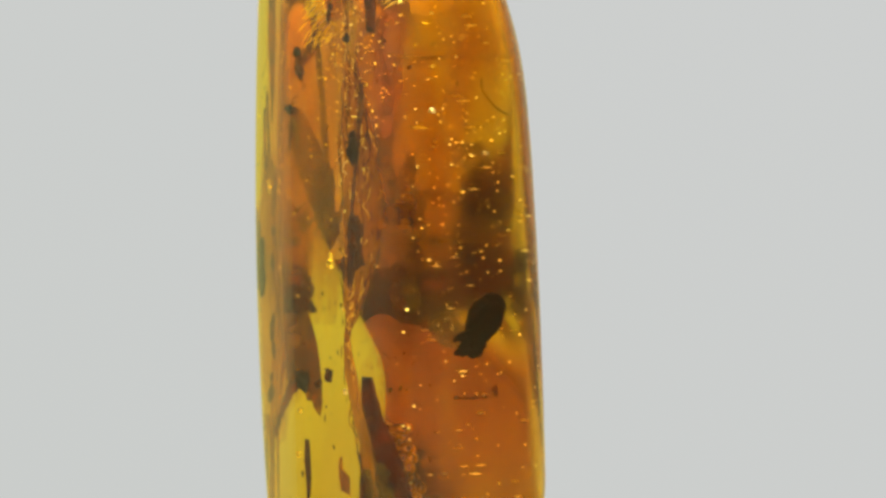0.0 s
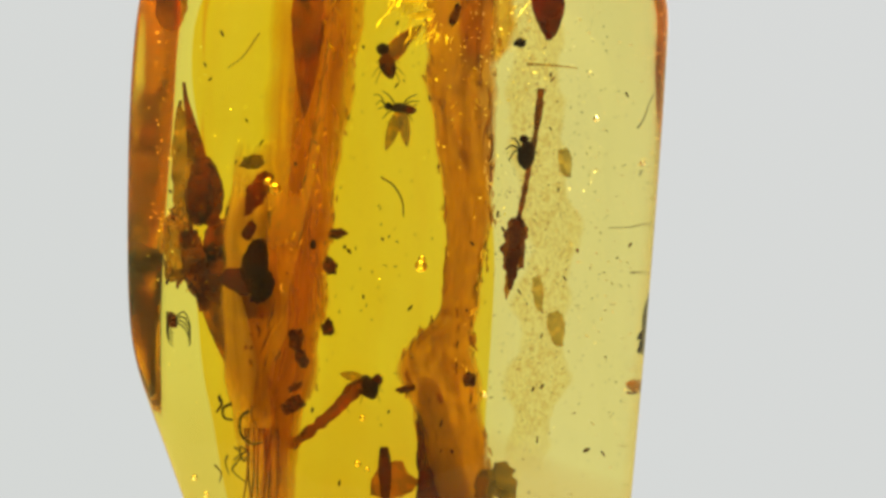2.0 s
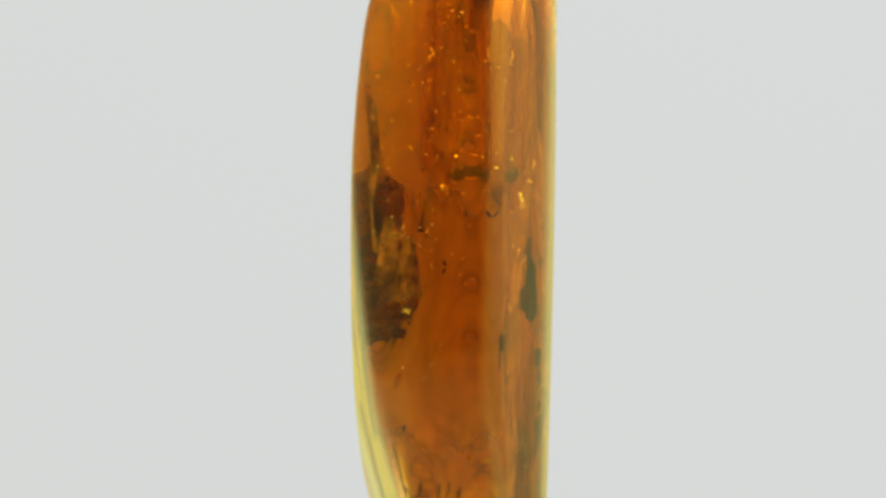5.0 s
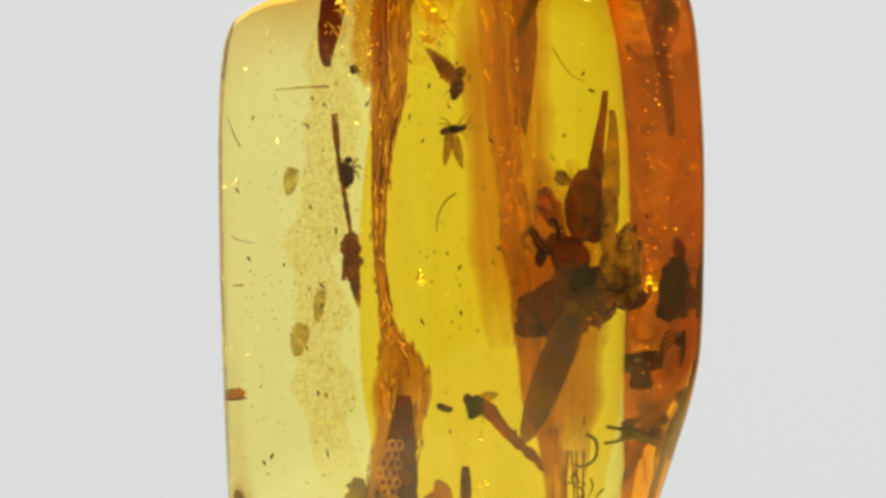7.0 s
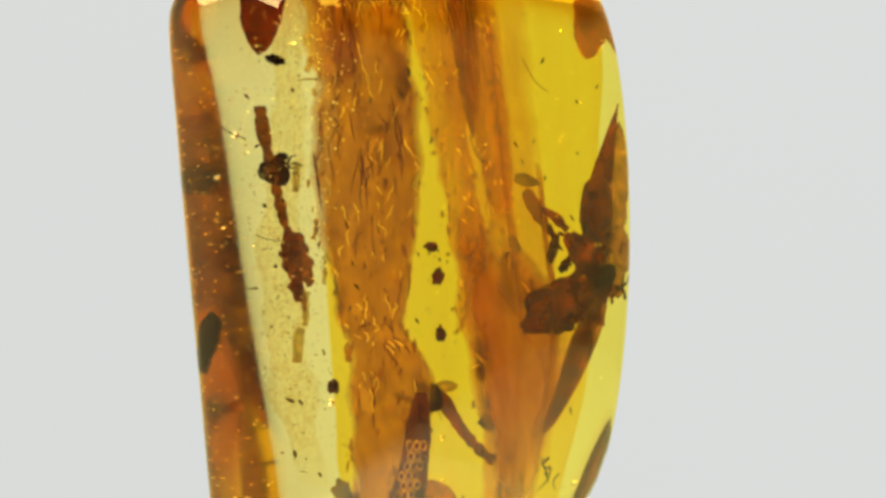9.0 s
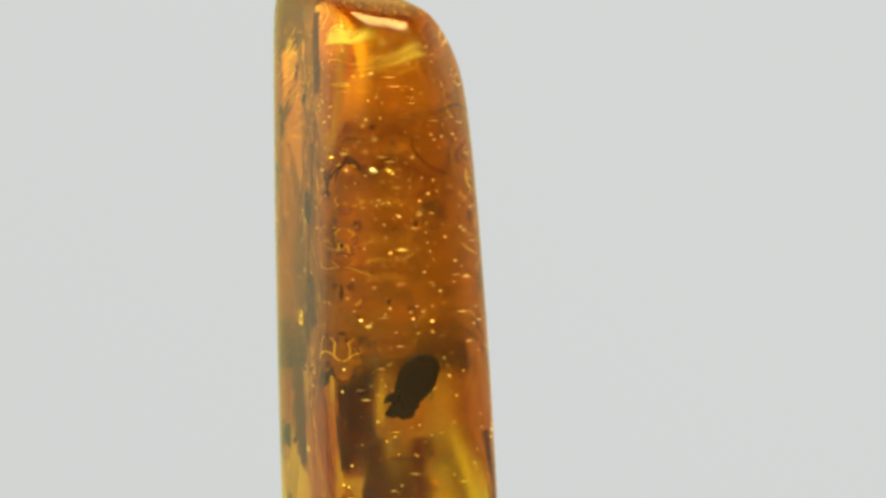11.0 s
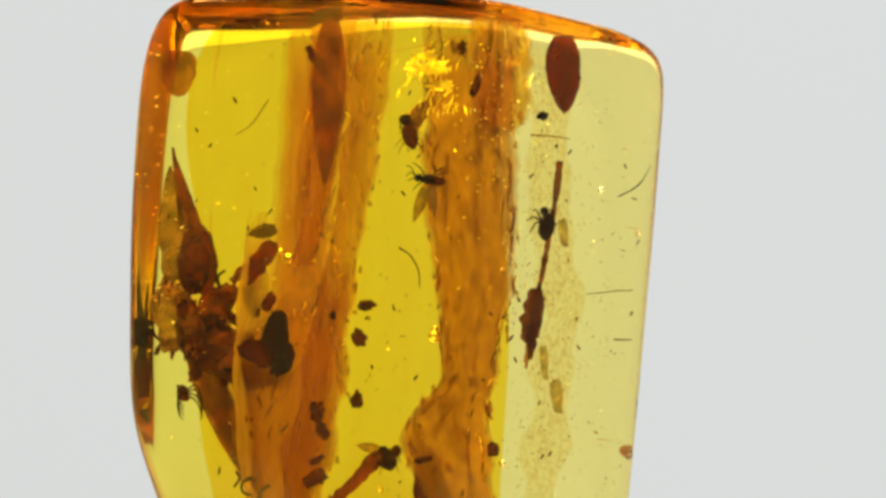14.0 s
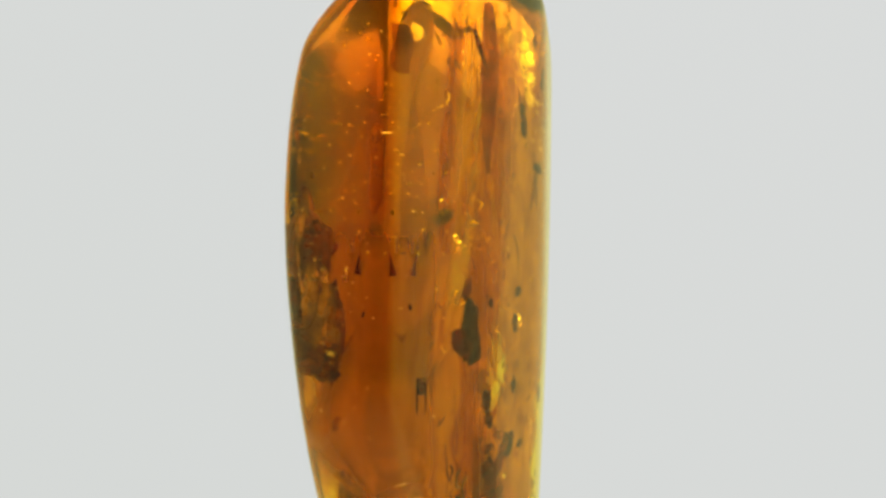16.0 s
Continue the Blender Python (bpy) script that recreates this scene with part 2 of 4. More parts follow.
def chitin(name, colour, clear=0.0, tint=(0.6, 0.2, 0.03), rough=0.4, scale=2500.0, least=None):
    """Opaque or half-clear fossil matter with a mottled skin."""
    mat, nt, out = nodes_of(name)
    tc = nt.nodes.new("ShaderNodeTexCoord")
    nz = n(nt, "ShaderNodeTexNoise", Scale=scale, Detail=4.0, Roughness=0.65)
    nt.links.new(tc.outputs["Object"], nz.inputs["Vector"])
    p = n(nt, "ShaderNodeBsdfPrincipled", Roughness=rough)
    p.inputs["Specular IOR Level"].default_value = 0.02
    nt.links.new(ramp(nt, nz.outputs[0], [(0.3, tuple(c * 0.45 for c in colour)), (0.7, tuple(min(1, c * 1.5) for c in colour))]),
                 p.inputs["Base Color"])
    bp = n(nt, "ShaderNodeBump", Strength=0.5, Distance=0.00004)
    nt.links.new(nz.outputs[0], bp.inputs["Height"])
    nt.links.new(bp.outputs[0], p.inputs["Normal"])
    if not clear:
        nt.links.new(p.outputs[0], out.inputs[0])
        return mat
    tr = nt.nodes.new("ShaderNodeBsdfTransparent")
    nt.links.new(ramp(nt, nz.outputs[0], [(0.3, tuple(c * 0.6 for c in tint)), (0.7, tint)]), tr.inputs[0])
    mx = n(nt, "ShaderNodeMixShader")
    n2 = n(nt, "ShaderNodeTexNoise", Scale=scale * 0.45, Detail=4.0, Roughness=0.6)
    nt.links.new(tc.outputs["Object"], n2.inputs["Vector"])
    thin, thick = min(0.97, clear + 0.3), max(0.0, clear - 0.35) if least is None else least
    nt.links.new(ramp(nt, n2.outputs[0], [(0.38, (thick,) * 3), (0.62, (thin,) * 3)]), mx.inputs[0])
    nt.links.new(p.outputs[0], mx.inputs[1])
    nt.links.new(tr.outputs[0], mx.inputs[2])
    nt.links.new(mx.outputs[0], out.inputs[0])
    return mat


def metal_fleck(name, colour, rough):
    mat, nt, out = nodes_of(name)
    g = n(nt, "ShaderNodeBsdfGlossy", Roughness=rough)
    g.inputs["Color"].default_value = (*colour, 1)
    nt.links.new(g.outputs[0], out.inputs[0])
    return mat


GOLD = film("golden_resin", (0.99, 0.91, 0.34), (0.98, 0.86, 0.24), 300.0, (1, 1, 0.15), fades=False)
SEAM = film("orange_seam", (0.92, 0.68, 0.14), (0.68, 0.35, 0.05), 800.0, (1, 1, 0.14), haze=0.32, haze_colour=(0.66, 0.37, 0.06))
SEAM_BROWN = film("brown_seam", (0.74, 0.40, 0.065), (0.29, 0.105, 0.016), 700.0, (1, 1, 0.5), haze=0.42, haze_colour=(0.56, 0.29, 0.06), lo=0.40, hi=0.59)
SEAM_PALE = film("pale_orange_seam", (0.91, 0.59, 0.11), (0.72, 0.36, 0.055), 420.0, (1, 1, 0.12), haze=0.25, haze_colour=(0.72, 0.40, 0.07))
SEAM_PURPLE = film("purple_brown_seam", (0.82, 0.49, 0.17), (0.50, 0.21, 0.075), 420.0, (1, 1, 0.4), haze=0.5, haze_colour=(0.70, 0.38, 0.14))
SEAM_WASH = film("brown_wash", (0.95, 0.79, 0.40), (0.84, 0.58, 0.25), 260.0, (1, 1, 0.3), haze=0.25, haze_colour=(0.72, 0.42, 0.16))
GRAIN_VEIL = film("grainy_seam", (0.99, 0.95, 0.76), (0.85, 0.70, 0.40), 2200.0, (1, 1, 0.7), lo=0.40, hi=0.55)
BLACK = chitin("black_chitin", (0.012, 0.003, 0.001), rough=0.6)
DROP = chitin("black_red_resin", (0.02, 0.006, 0.003), 0.30, (0.40, 0.06, 0.01), scale=900.0, least=0.0)
DARK = chitin("dark_brown_chitin", (0.07, 0.016, 0.003), 0.42, (0.62, 0.20, 0.02))
LATTICE = chitin("orange_cell_wall", (0.55, 0.26, 0.05), 0.35, (0.9, 0.55, 0.12))
COMB = chitin("dark_red_tissue", (0.09, 0.012, 0.003), 0.34, (0.55, 0.10, 0.01), scale=1000.0)
RUST = chitin("rust_brown_tissue", (0.15, 0.04, 0.006), 0.62, (0.82, 0.36, 0.05), scale=1500.0)
LEAF = chitin("amber_brown_leaf", (0.28, 0.10, 0.015), 0.85, (0.90, 0.58, 0.12), scale=900.0, least=0.62)
RED = chitin("dark_red_pod", (0.10, 0.016, 0.004), 0.60, (0.60, 0.16, 0.02), scale=1200.0)
PATCH = chitin("pale_orange_scrap", (0.45, 0.28, 0.08), 0.95, (0.98, 0.88, 0.55), scale=1600.0, least=0.82)
SCRAP = chitin("olive_clear_scrap", (0.14, 0.09, 0.02), 0.75, (0.80, 0.64, 0.2), scale=1500.0, least=0.25)
STALK = chitin("tan_stalk", (0.12, 0.04, 0.008), 0.62, (0.80, 0.42, 0.09), scale=2600.0, least=0.12)
BODY = chitin("dark_rust_body", (0.095, 0.021, 0.004), 0.56, (0.80, 0.36, 0.05), scale=1100.0, least=0.1)
TISSUE = chitin("clear_amber_tissue", (0.35, 0.16, 0.03), 0.9, (0.94, 0.68, 0.2), scale=1100.0, least=0.45)
WING = chitin("clear_wing", (0.30, 0.18, 0.05), 0.90, (0.93, 0.76, 0.34), scale=1800.0)
OLIVE = chitin("olive_fragment", (0.12, 0.08, 0.015), 0.55, (0.66, 0.5, 0.12))
FLECK = metal_fleck("bright_crack", (1.0, 0.88, 0.45), 0.3)
CRACK = metal_fleck("golden_crack", (1.0, 0.94, 0.36), 0.5)


# ---------------------------------------------------------------- builders, all in plan units with z from the middle mark
def at_plan(p):
    return Vector((p[0] * UNIT, p[1] * UNIT, (p[2] + BASE) * UNIT))


def inside(x, y, z, margin):
    """The same place, kept a little under the polished face."""
    return x, max(y, front_at(x, z) + margin), z


def part(name, verts, faces, mat, parent=None, label="", smooth=True):
    kept = []
    for x, y, z in verts:                              # nothing breaks through the polished skin
        west, east = width_at(z)
        x, z = min(max(x, west + 6), east - 6), min(z, top_of(x) - 18, float(crown(x, y)) - 18)
        kept.append(at_plan((x, min(max(y, front_at(x, z) + 4), back_at(x, z) - 4), z)))
    return link(name, mesh_of(name, kept, faces, mat, smooth), parent or stone, label)


def shade(p, size):
    return noise.noise(Vector(p) / size)


def frame_of(axis, up=(0, 0, 1)):
    w = Vector(axis).normalized()
    u = Vector(up).cross(w)
    if u.length < 1e-3:
        u = Vector((1, 0, 0)).cross(w)
    u.normalize()
    return u, w.cross(u).normalized(), w


def tube_data(points, radii, segs=8):
    """A tapered bent rod through the points, with rounded ends."""
    pts = [Vector(p) for p in points]
    verts, faces = [], []
    for i, p in enumerate(pts):
        u, v, _ = frame_of(pts[min(i + 1, len(pts) - 1)] - pts[max(i - 1, 0)], (0.3, 1, 0.1))
        for k in range(segs):
            a = 2 * math.pi * k / segs
            verts.append(p + (u * math.cos(a) + v * math.sin(a)) * radii[i])
    for i in range(len(pts) - 1):
        for k in range(segs):
            j = (k + 1) % segs
            faces.append((i * segs + k, i * segs + j, (i + 1) * segs + j, (i + 1) * segs + k))
    verts += [pts[0], pts[-1]]
    last = (len(pts) - 1) * segs
    for k in range(segs):
        faces.append((len(verts) - 2, (k + 1) % segs, k))
        faces.append((len(verts) - 1, last + k, last + (k + 1) % segs))
    return verts, faces


def bent(points, steps=6):
    """Points along a smooth curve through the given ones."""
    p = [Vector(q) for q in points]
    p = [p[0] * 2 - p[1]] + p + [p[-1] * 2 - p[-2]]
    out = []
    for i in range(1, len(p) - 2):
        for s in range(steps):
            t = s / steps
            out.append(0.5 * (2 * p[i] + (p[i + 1] - p[i - 1]) * t + (2 * p[i - 1] - 5 * p[i] + 4 * p[i + 1] - p[i + 2]) * t * t
                              + (3 * p[i] - p[i - 1] - 3 * p[i + 1] + p[i + 2]) * t ** 3))
    return out + [p[-2]]


def rod(name, points, r0, r1, mat, parent=None, label="", wobble=0.15, segs=8, belly=0.0):
    pts = bent(points)
    radii = []
    for i, p in enumerate(pts):
        s = i / (len(pts) - 1)
        r = r0 + (r1 - r0) * s + belly * math.sin(math.pi * s)
        radii.append(max(0.4, r * (1 + wobble * shade(p, 14))))
    return part(name, *tube_data(pts, radii, segs), mat, parent, label)


def blob_data(at, axis, length, width, thick, lump=0.15, grain=0.5, segs=20, rings=14, face=(0, 1, 0)):
    """A lumpy egg along axis; width lies across it, thick towards face."""
    w = Vector(axis).normalized()
    v = (Vector(face) - w * Vector(face).dot(w)).normalized()
    u = v.cross(w)
    verts, faces = [], []
    c = Vector(at)
    for i in range(rings + 1):
        a = math.pi * i / rings
        for k in range(segs):
            b = 2 * math.pi * k / segs
            d = Vector((math.sin(a) * math.cos(b), math.sin(a) * math.sin(b), math.cos(a)))
            q = 1 + lump * (shade(d * 10 + c, 10 * grain + 0.1) + 0.45 * shade(d * 10 + c, 2.6 * grain + 0.1))
            verts.append(c + (u * d.x * width / 2 + v * d.y * thick / 2 + w * d.z * length / 2) * q)
    for i in range(rings):
        for k in range(segs):
            j = (k + 1) % segs
            faces.append((i * segs + k, (i + 1) * segs + k, (i + 1) * segs + j, i * segs + j))
    return verts, faces


def blob(name, at, axis, length, width, thick, mat, parent=None, label="", lump=0.15, grain=1.0, **more):
    return part(name, *blob_data(at, axis, length, width, thick, lump, grain, **more), mat, parent, label)


def leaf_data(base, tip, width, face=(0, -1, 0), thick=5, curl=0.15, steps=18, across=6, sharp=0.7, ragged=0.08, wedge=False):
    """A pointed blade with a midrib, two skins and a slight roll."""
    a, b = Vector(base), Vector(tip)
    w = (b - a).normalized()
    v = (Vector(face) - w * Vector(face).dot(w)).normalized()
    u = v.cross(w)
    verts, faces = [], []
    for side in (1, -1):
        for i in range(steps + 1):
            s = i / steps
            half = width / 2 * (math.sin(math.pi * (0.06 + 0.94 * s) ** 0.8)) ** sharp
            if wedge:
                half = width / 2 * max(0.03, 1 - s) ** 0.9
            for k in range(across + 1):
                x = 2 * k / across - 1
                e = half * (1 + ragged * shade((s * 60, x * 3, base[0]), 5))
                lift = -curl * width * x * x + side * thick / 2 * (1 - x * x) + 2.5 * math.exp(-(x / 0.15) ** 2)
                verts.append(a.lerp(b, s) + u * x * e + v * (lift + 0.05 * width * math.sin(5 * s)))
    n_side = (steps + 1) * (across + 1)
    for side in (0, 1):
        for i in range(steps):
            for k in range(across):
                q = side * n_side + i * (across + 1) + k
                f = (q, q + 1, q + across + 2, q + across + 1)
                faces.append(f if side else f[::-1])
    return verts, faces


def leaf(name, base, tip, width, mat, parent=None, label="", **more):
    return part(name, *leaf_data(base, tip, width, **more), mat, parent, label)


def seam(name, left, right, mat, label="", across=22, steps=110, bow=0.0, ragged=7.0, wave=5.0, seed=0.0, soft_ends=6.0, soft=5.0):
    """A wavy film between two bent edges, given from top to bottom."""
    lo, hi = bent(left, 10), bent(right, 10)
    verts, faces = [], []

    def along(pts, s):
        f = s * (len(pts) - 1)
        i = min(int(f), len(pts) - 2)
        return pts[i].lerp(pts[i + 1], f - i)

    for i in range(steps + 1):
        s = i / steps
        a, b = along(lo, s), along(hi, s)
        d = (b - a).normalized()
        a = a - d * ragged * (2.6 * shade((seed, a.z, 3), 85) + 0.5 * shade((seed, a.z, 7), 19))
        b = b + d * ragged * (2.6 * shade((seed + 50, b.z, 9), 85) + 0.5 * shade((seed + 50, b.z, 1), 19))
        side = d.cross(Vector((0, 0, 1)))
        for k in range(across + 1):
            x = k / across
            p = a.lerp(b, x)
            p += side * (bow * math.sin(math.pi * x) + wave * shade((x * 70 + seed, p.z * 0.5, seed), 22) * math.sin(math.pi * x))
            p.z = min(p.z, top_of(p.x) - 14)
            p.y = max(p.y, front_at(p.x, p.z) + 8)
            verts.append(p)
    for i in range(steps):
        for k in range(across):
            q = i * (across + 1) + k
            faces.append((q, q + 1, q + across + 2, q + across + 1))
    ob = part(name, verts, faces, mat, None, label)
    rim = ob.data.attributes.new("edge", "FLOAT", "POINT")
    rim.data.foreach_set("value", [min(1.0, soft * min(k / across, 1 - k / across) + 0.04, soft_ends * min(i / steps, 1 - i / steps))
                                   for i in range(steps + 1) for k in range(across + 1)])
    return ob


def join(chunks):
    verts, faces = [], []
    for v, f in chunks:
        k = len(verts)
        verts += v
        faces += [tuple(i + k for i in q) for q in f]
    return verts, faces


# ---------------------------------------------------------------- flows and seams of the resin
def golden_core():
    """The deeper yellow flow that fills the thick half of the slab."""
    ring = bent([(-385, -90, 0), (-250, -160, 0), (-60, -195, 0), (60, -190, 0), (112, -150, 0), (95, -40, 0), (40, 55, 0),
                 (-100, 92, 0), (-330, 94, 0), (-385, -90, 0)], 6)[:-1]
    verts, faces, rows, m = [], [], 40, len(ring)
    for i in range(rows + 1):
        z = -770 + i * (1110 / rows)
        for p in ring:
            k = width_at(z)[0] / width_at(-130)[0] if p.x < 0 else 1.0
            q = 1 + 0.11 * shade((p.x, p.y, z * 0.7), 150)
            x = p.x * k * q - 8 * math.sin(z / 120)
            y = min(max(p.y * q, front_at(x, z) + 12), back_at(x, z) - 12)
            verts.append((x, y, min(z, top_of(x) - 34)))
    for i in range(rows):
        for k in range(m):
            j = (k + 1) % m
            faces.append((i * m + k, i * m + j, (i + 1) * m + j, (i + 1) * m + k))
    faces += [tuple(range(m))[::-1], tuple(range(rows * m, rows * m + m))]
    return part("golden_flow", verts, faces, GOLD, None, "deep yellow inner flow of resin")


golden_core()
seam("flow_seam", [(0, -30, 372), (6, -15, 173), (18, 40, 23), (34, 39, -123), (28, -20, -263), (-28, -34, -348), (4, -16, -549), (10, -10, -720)],
     [(140, -185, 372), (132, -180, 164), (131, -196, 19), (124, -186, -125), (100, -157, -267), (96, -123, -355), (118, -80, -553), (112, -60, -720)],
     SEAM_BROWN, "streaked brown seam between resin flows", bow=12, seed=3)
seam("flow_seam", [(-122, -120, 375), (-148, -116, 167), (-168, -100, 0), (-196, -88, -124), (-230, -90, -314), (-260, -100, -506), (-270, -90, -720)],
     [(-80, -178, 375), (-97, -172, 165), (-132, -164, -27), (-141, -155, -122), (-159, -142, -314), (-202, -146, -506), (-212, -140, -720)],
     SEAM, "orange ribbon-like seam in the resin", bow=16, seed=11)
seam("flow_seam", [(-215, -90, -90), (-300, -20, -190), (-320, 62, -334), (-301, 36, -402), (-285, -20, -507), (-280, -40, -720)],
     [(-150, -130, -60), (-150, -130, -190), (-165, -120, -334), (-180, -120, -402), (-215, -120, -507), (-225, -110, -720)],
     SEAM_PURPLE, "cloudy purple-brown seam round the insect", bow=-14, seed=23, soft_ends=2.4, soft=2.6)
seam("flow_seam", [(-185, -60, 372), (-200, -40, 180), (-210, -30, 40), (-225, -40, -110)],
     [(-120, -110, 372), (-148, -108, 180), (-170, -95, 40), (-200, -86, -110)],
     SEAM, "orange ribbon-like seam in the resin", bow=10, seed=31)
seam("flow_seam", [(135, -170, 340), (160, -172, 150), (168, -168, -80), (160, -150, -300), (150, -120, -560)],
     [(205, -110, 340), (245, -105, 150), (262, -100, -80), (250, -90, -300), (210, -70, -560)],
     GRAIN_VEIL, "grainy speckled film in the pale resin", bow=8, seed=41, ragged=16)
seam("flow_seam", [(-235, -110, 372), (-248, -112, 180), (-258, -108, 20), (-268, -96, -130), (-270, -70, -300)],
     [(-100, 80, 372), (-114, 88, 180), (-126, 90, 20), (-146, 88, -130), (-180, 80, -300)],
     SEAM_PALE, "orange-brown seam behind the ribbon", bow=10, seed=61, soft_ends=2.6, soft=3.0)
seam("flow_seam", [(-300, -80, 20), (-325, -100, -110), (-335, -96, -250), (-325, -95, -380), (-300, -90, -520)],
     [(-240, 20, 20), (-235, 50, -110), (-245, 60, -250), (-250, 40, -380), (-250, 10, -520)],
     SEAM_PURPLE, "cloudy purple-brown seam round the insect", bow=-10, seed=71, soft_ends=2.4, soft=2.6)
seam("flow_seam", [(-200, 50, 365), (-215, 66, 180), (-232, 74, 0), (-250, 76, -160), (-275, 66, -330), (-280, 20, -520)],
     [(-96, -160, 365), (-112, -165, 180), (-140, -158, 0), (-158, -150, -160), (-180, -140, -330), (-212, -130, -520)],
     SEAM_WASH, "pale purple-brown wash across the resin", bow=8, seed=83, soft_ends=4.0, soft=3.0)
seam("flow_seam", [(60, -140, 372), (70, -120, 250), (75, -110, 160)], [(165, -150, 372), (160, -150, 250), (140, -150, 150)],
     SEAM, "orange ribbon-like seam in the resin", bow=14, seed=47, ragged=14)


# ---------------------------------------------------------------- insects
def legs_of(body, at, reach, r, count, mat, seed, fall=0.35, face=-1):
    """Bent legs spread from a body."""
    rnd = random.Random(seed)
    for i in range(count):
        side = 1 if i % 2 else -1
        a = (i // 2 - (count / 2 - 1) / 2) * 0.7 + rnd.uniform(-0.2, 0.2)
        d = Vector((side * math.cos(a), rnd.uniform(-0.25, 0.25), math.sin(a)))
        p0 = Vector(at) + d * reach * 0.15
        p1 = Vector(at) + d * reach * 0.6 + Vector((0, face * reach * 0.1, reach * 0.2))
        p2 = Vector(at) + d * reach * 1.05 + Vector((0, 0, -reach * fall))
        rod("leg", [p0, p1, p2], r, r * 0.5, mat, body, wobble=0.05, segs=6)


def small_bug():
    """The dark bug beside the stalk."""
    c = inside(184, -214, -3, 18)
    ob = blob("bug", c, (0.25, 0, 1), 48, 30, 26, BLACK, None, "small black bug with short legs", lump=0.25)
    blob("head", (c[0] - 4, c[1], c[2] + 25), (0, 0, 1), 15, 16, 14, BLACK, ob)
    legs_of(ob, (c[0] - 8, c[1], c[2] + 8), 26, 2.0, 6, BLACK, 5, 0.1)


def winged_ant():
    c = inside(-30, -225, 74, 20)
    ob = blob("ant", c, (1, 0, -0.12), 26, 17, 16, BLACK, None, "dark ant with two wings spread below it", lump=0.2)
    blob("head", (c[0] - 17, c[1], c[2] + 3), (1, 0, 0), 14, 13, 12, BLACK, ob)
    blob("gaster", (c[0] + 18, c[1], c[2] - 3), (1, 0, -0.2), 24, 16, 15, DARK, ob)
    legs_of(ob, c, 34, 1.5, 6, BLACK, 9, -0.15)
    leaf("wing", (c[0] + 2, c[1] + 5, c[2] - 5), (c[0] - 22, c[1] + 12, c[2] - 72), 22, WING, ob, thick=1.5)
    leaf("wing", (c[0] + 6, c[1] + 6, c[2] - 5), (c[0] + 14, c[1] + 14, c[2] - 66), 20, WING, ob, thick=1.5)
    for sx in (-1, 1):
        rod("antenna", [(c[0] - 22, c[1], c[2] + 5), (c[0] - 30, c[1] - 4, c[2] + 16 + 4 * sx), (c[0] - 38, c[1], c[2] + 14 + 9 * sx)], 1.1, 0.7, BLACK, ob, segs=6)


def gnat():
    c = (-49, -167, 148)
    ob = blob("gnat", c, (0.35, 0.1, -1), 42, 25, 22, DARK, None, "dark brown gnat with folded wings", lump=0.3)
    blob("head", (c[0] - 8, c[1], c[2] + 28), (0, 0, 1), 20, 22, 20, BLACK, ob)
    leaf("wing", (c[0] - 4, c[1] + 4, c[2] + 16), (c[0] + 55, c[1] + 25, c[2] + 72), 26, WING, ob, thick=1.5)
    leaf("wing", (c[0] + 2, c[1] + 8, c[2] + 10), (c[0] + 36, c[1] + 50, c[2] + 64), 28, LEAF, ob, thick=1.5)
    legs_of(ob, (c[0], c[1], c[2] - 6), 25, 1.2, 6, DARK, 12, 0.3)


def beetle():
    """Black beetle that lies close under the end of the slab."""
    c = (384, -74, -296)
    ax = Vector((-0.06, 0.62, 1)).normalized()
    ob = blob("beetle", Vector(c) + ax * 14, ax, 92, 18, 62, BLACK, None, "black oval beetle with a ragged hind end", lump=0.12, segs=26, rings=20, face=(0, 1, 0))
    blob("head", Vector(c) + ax * 46, ax, 32, 15, 46, BLACK, ob, lump=0.2)
    blob("wing_case", Vector(c) + ax * 8 + Vector((8, 6, 2)), ax, 74, 9, 40, BLACK, ob, lump=0.06)
    blob("abdomen", Vector(c) - ax * 32, ax, 46, 15, 50, BLACK, ob, lump=0.5, grain=0.5)
    rnd = random.Random(4)
    for i in range(7):
        q = Vector(c) - ax * (24 + 30 * rnd.random()) + Vector((rnd.uniform(-8, 8), rnd.uniform(-30, 16), rnd.uniform(-8, 8)))
        blob("fragment", q, (rnd.random(), rnd.random(), 1), 18, 10, 13, BLACK, ob, lump=0.5)
    for i, (o, d) in enumerate(((-30, -1), (-6, -1))):
        p = Vector(c) + ax * o
        rod("leg", [p + Vector((2, 20 * d, 0)), p + Vector((8, 30 * d, -8)), p + Vector((4, 28 * d, -22))], 3.2, 1.6, BLACK, ob, segs=6)


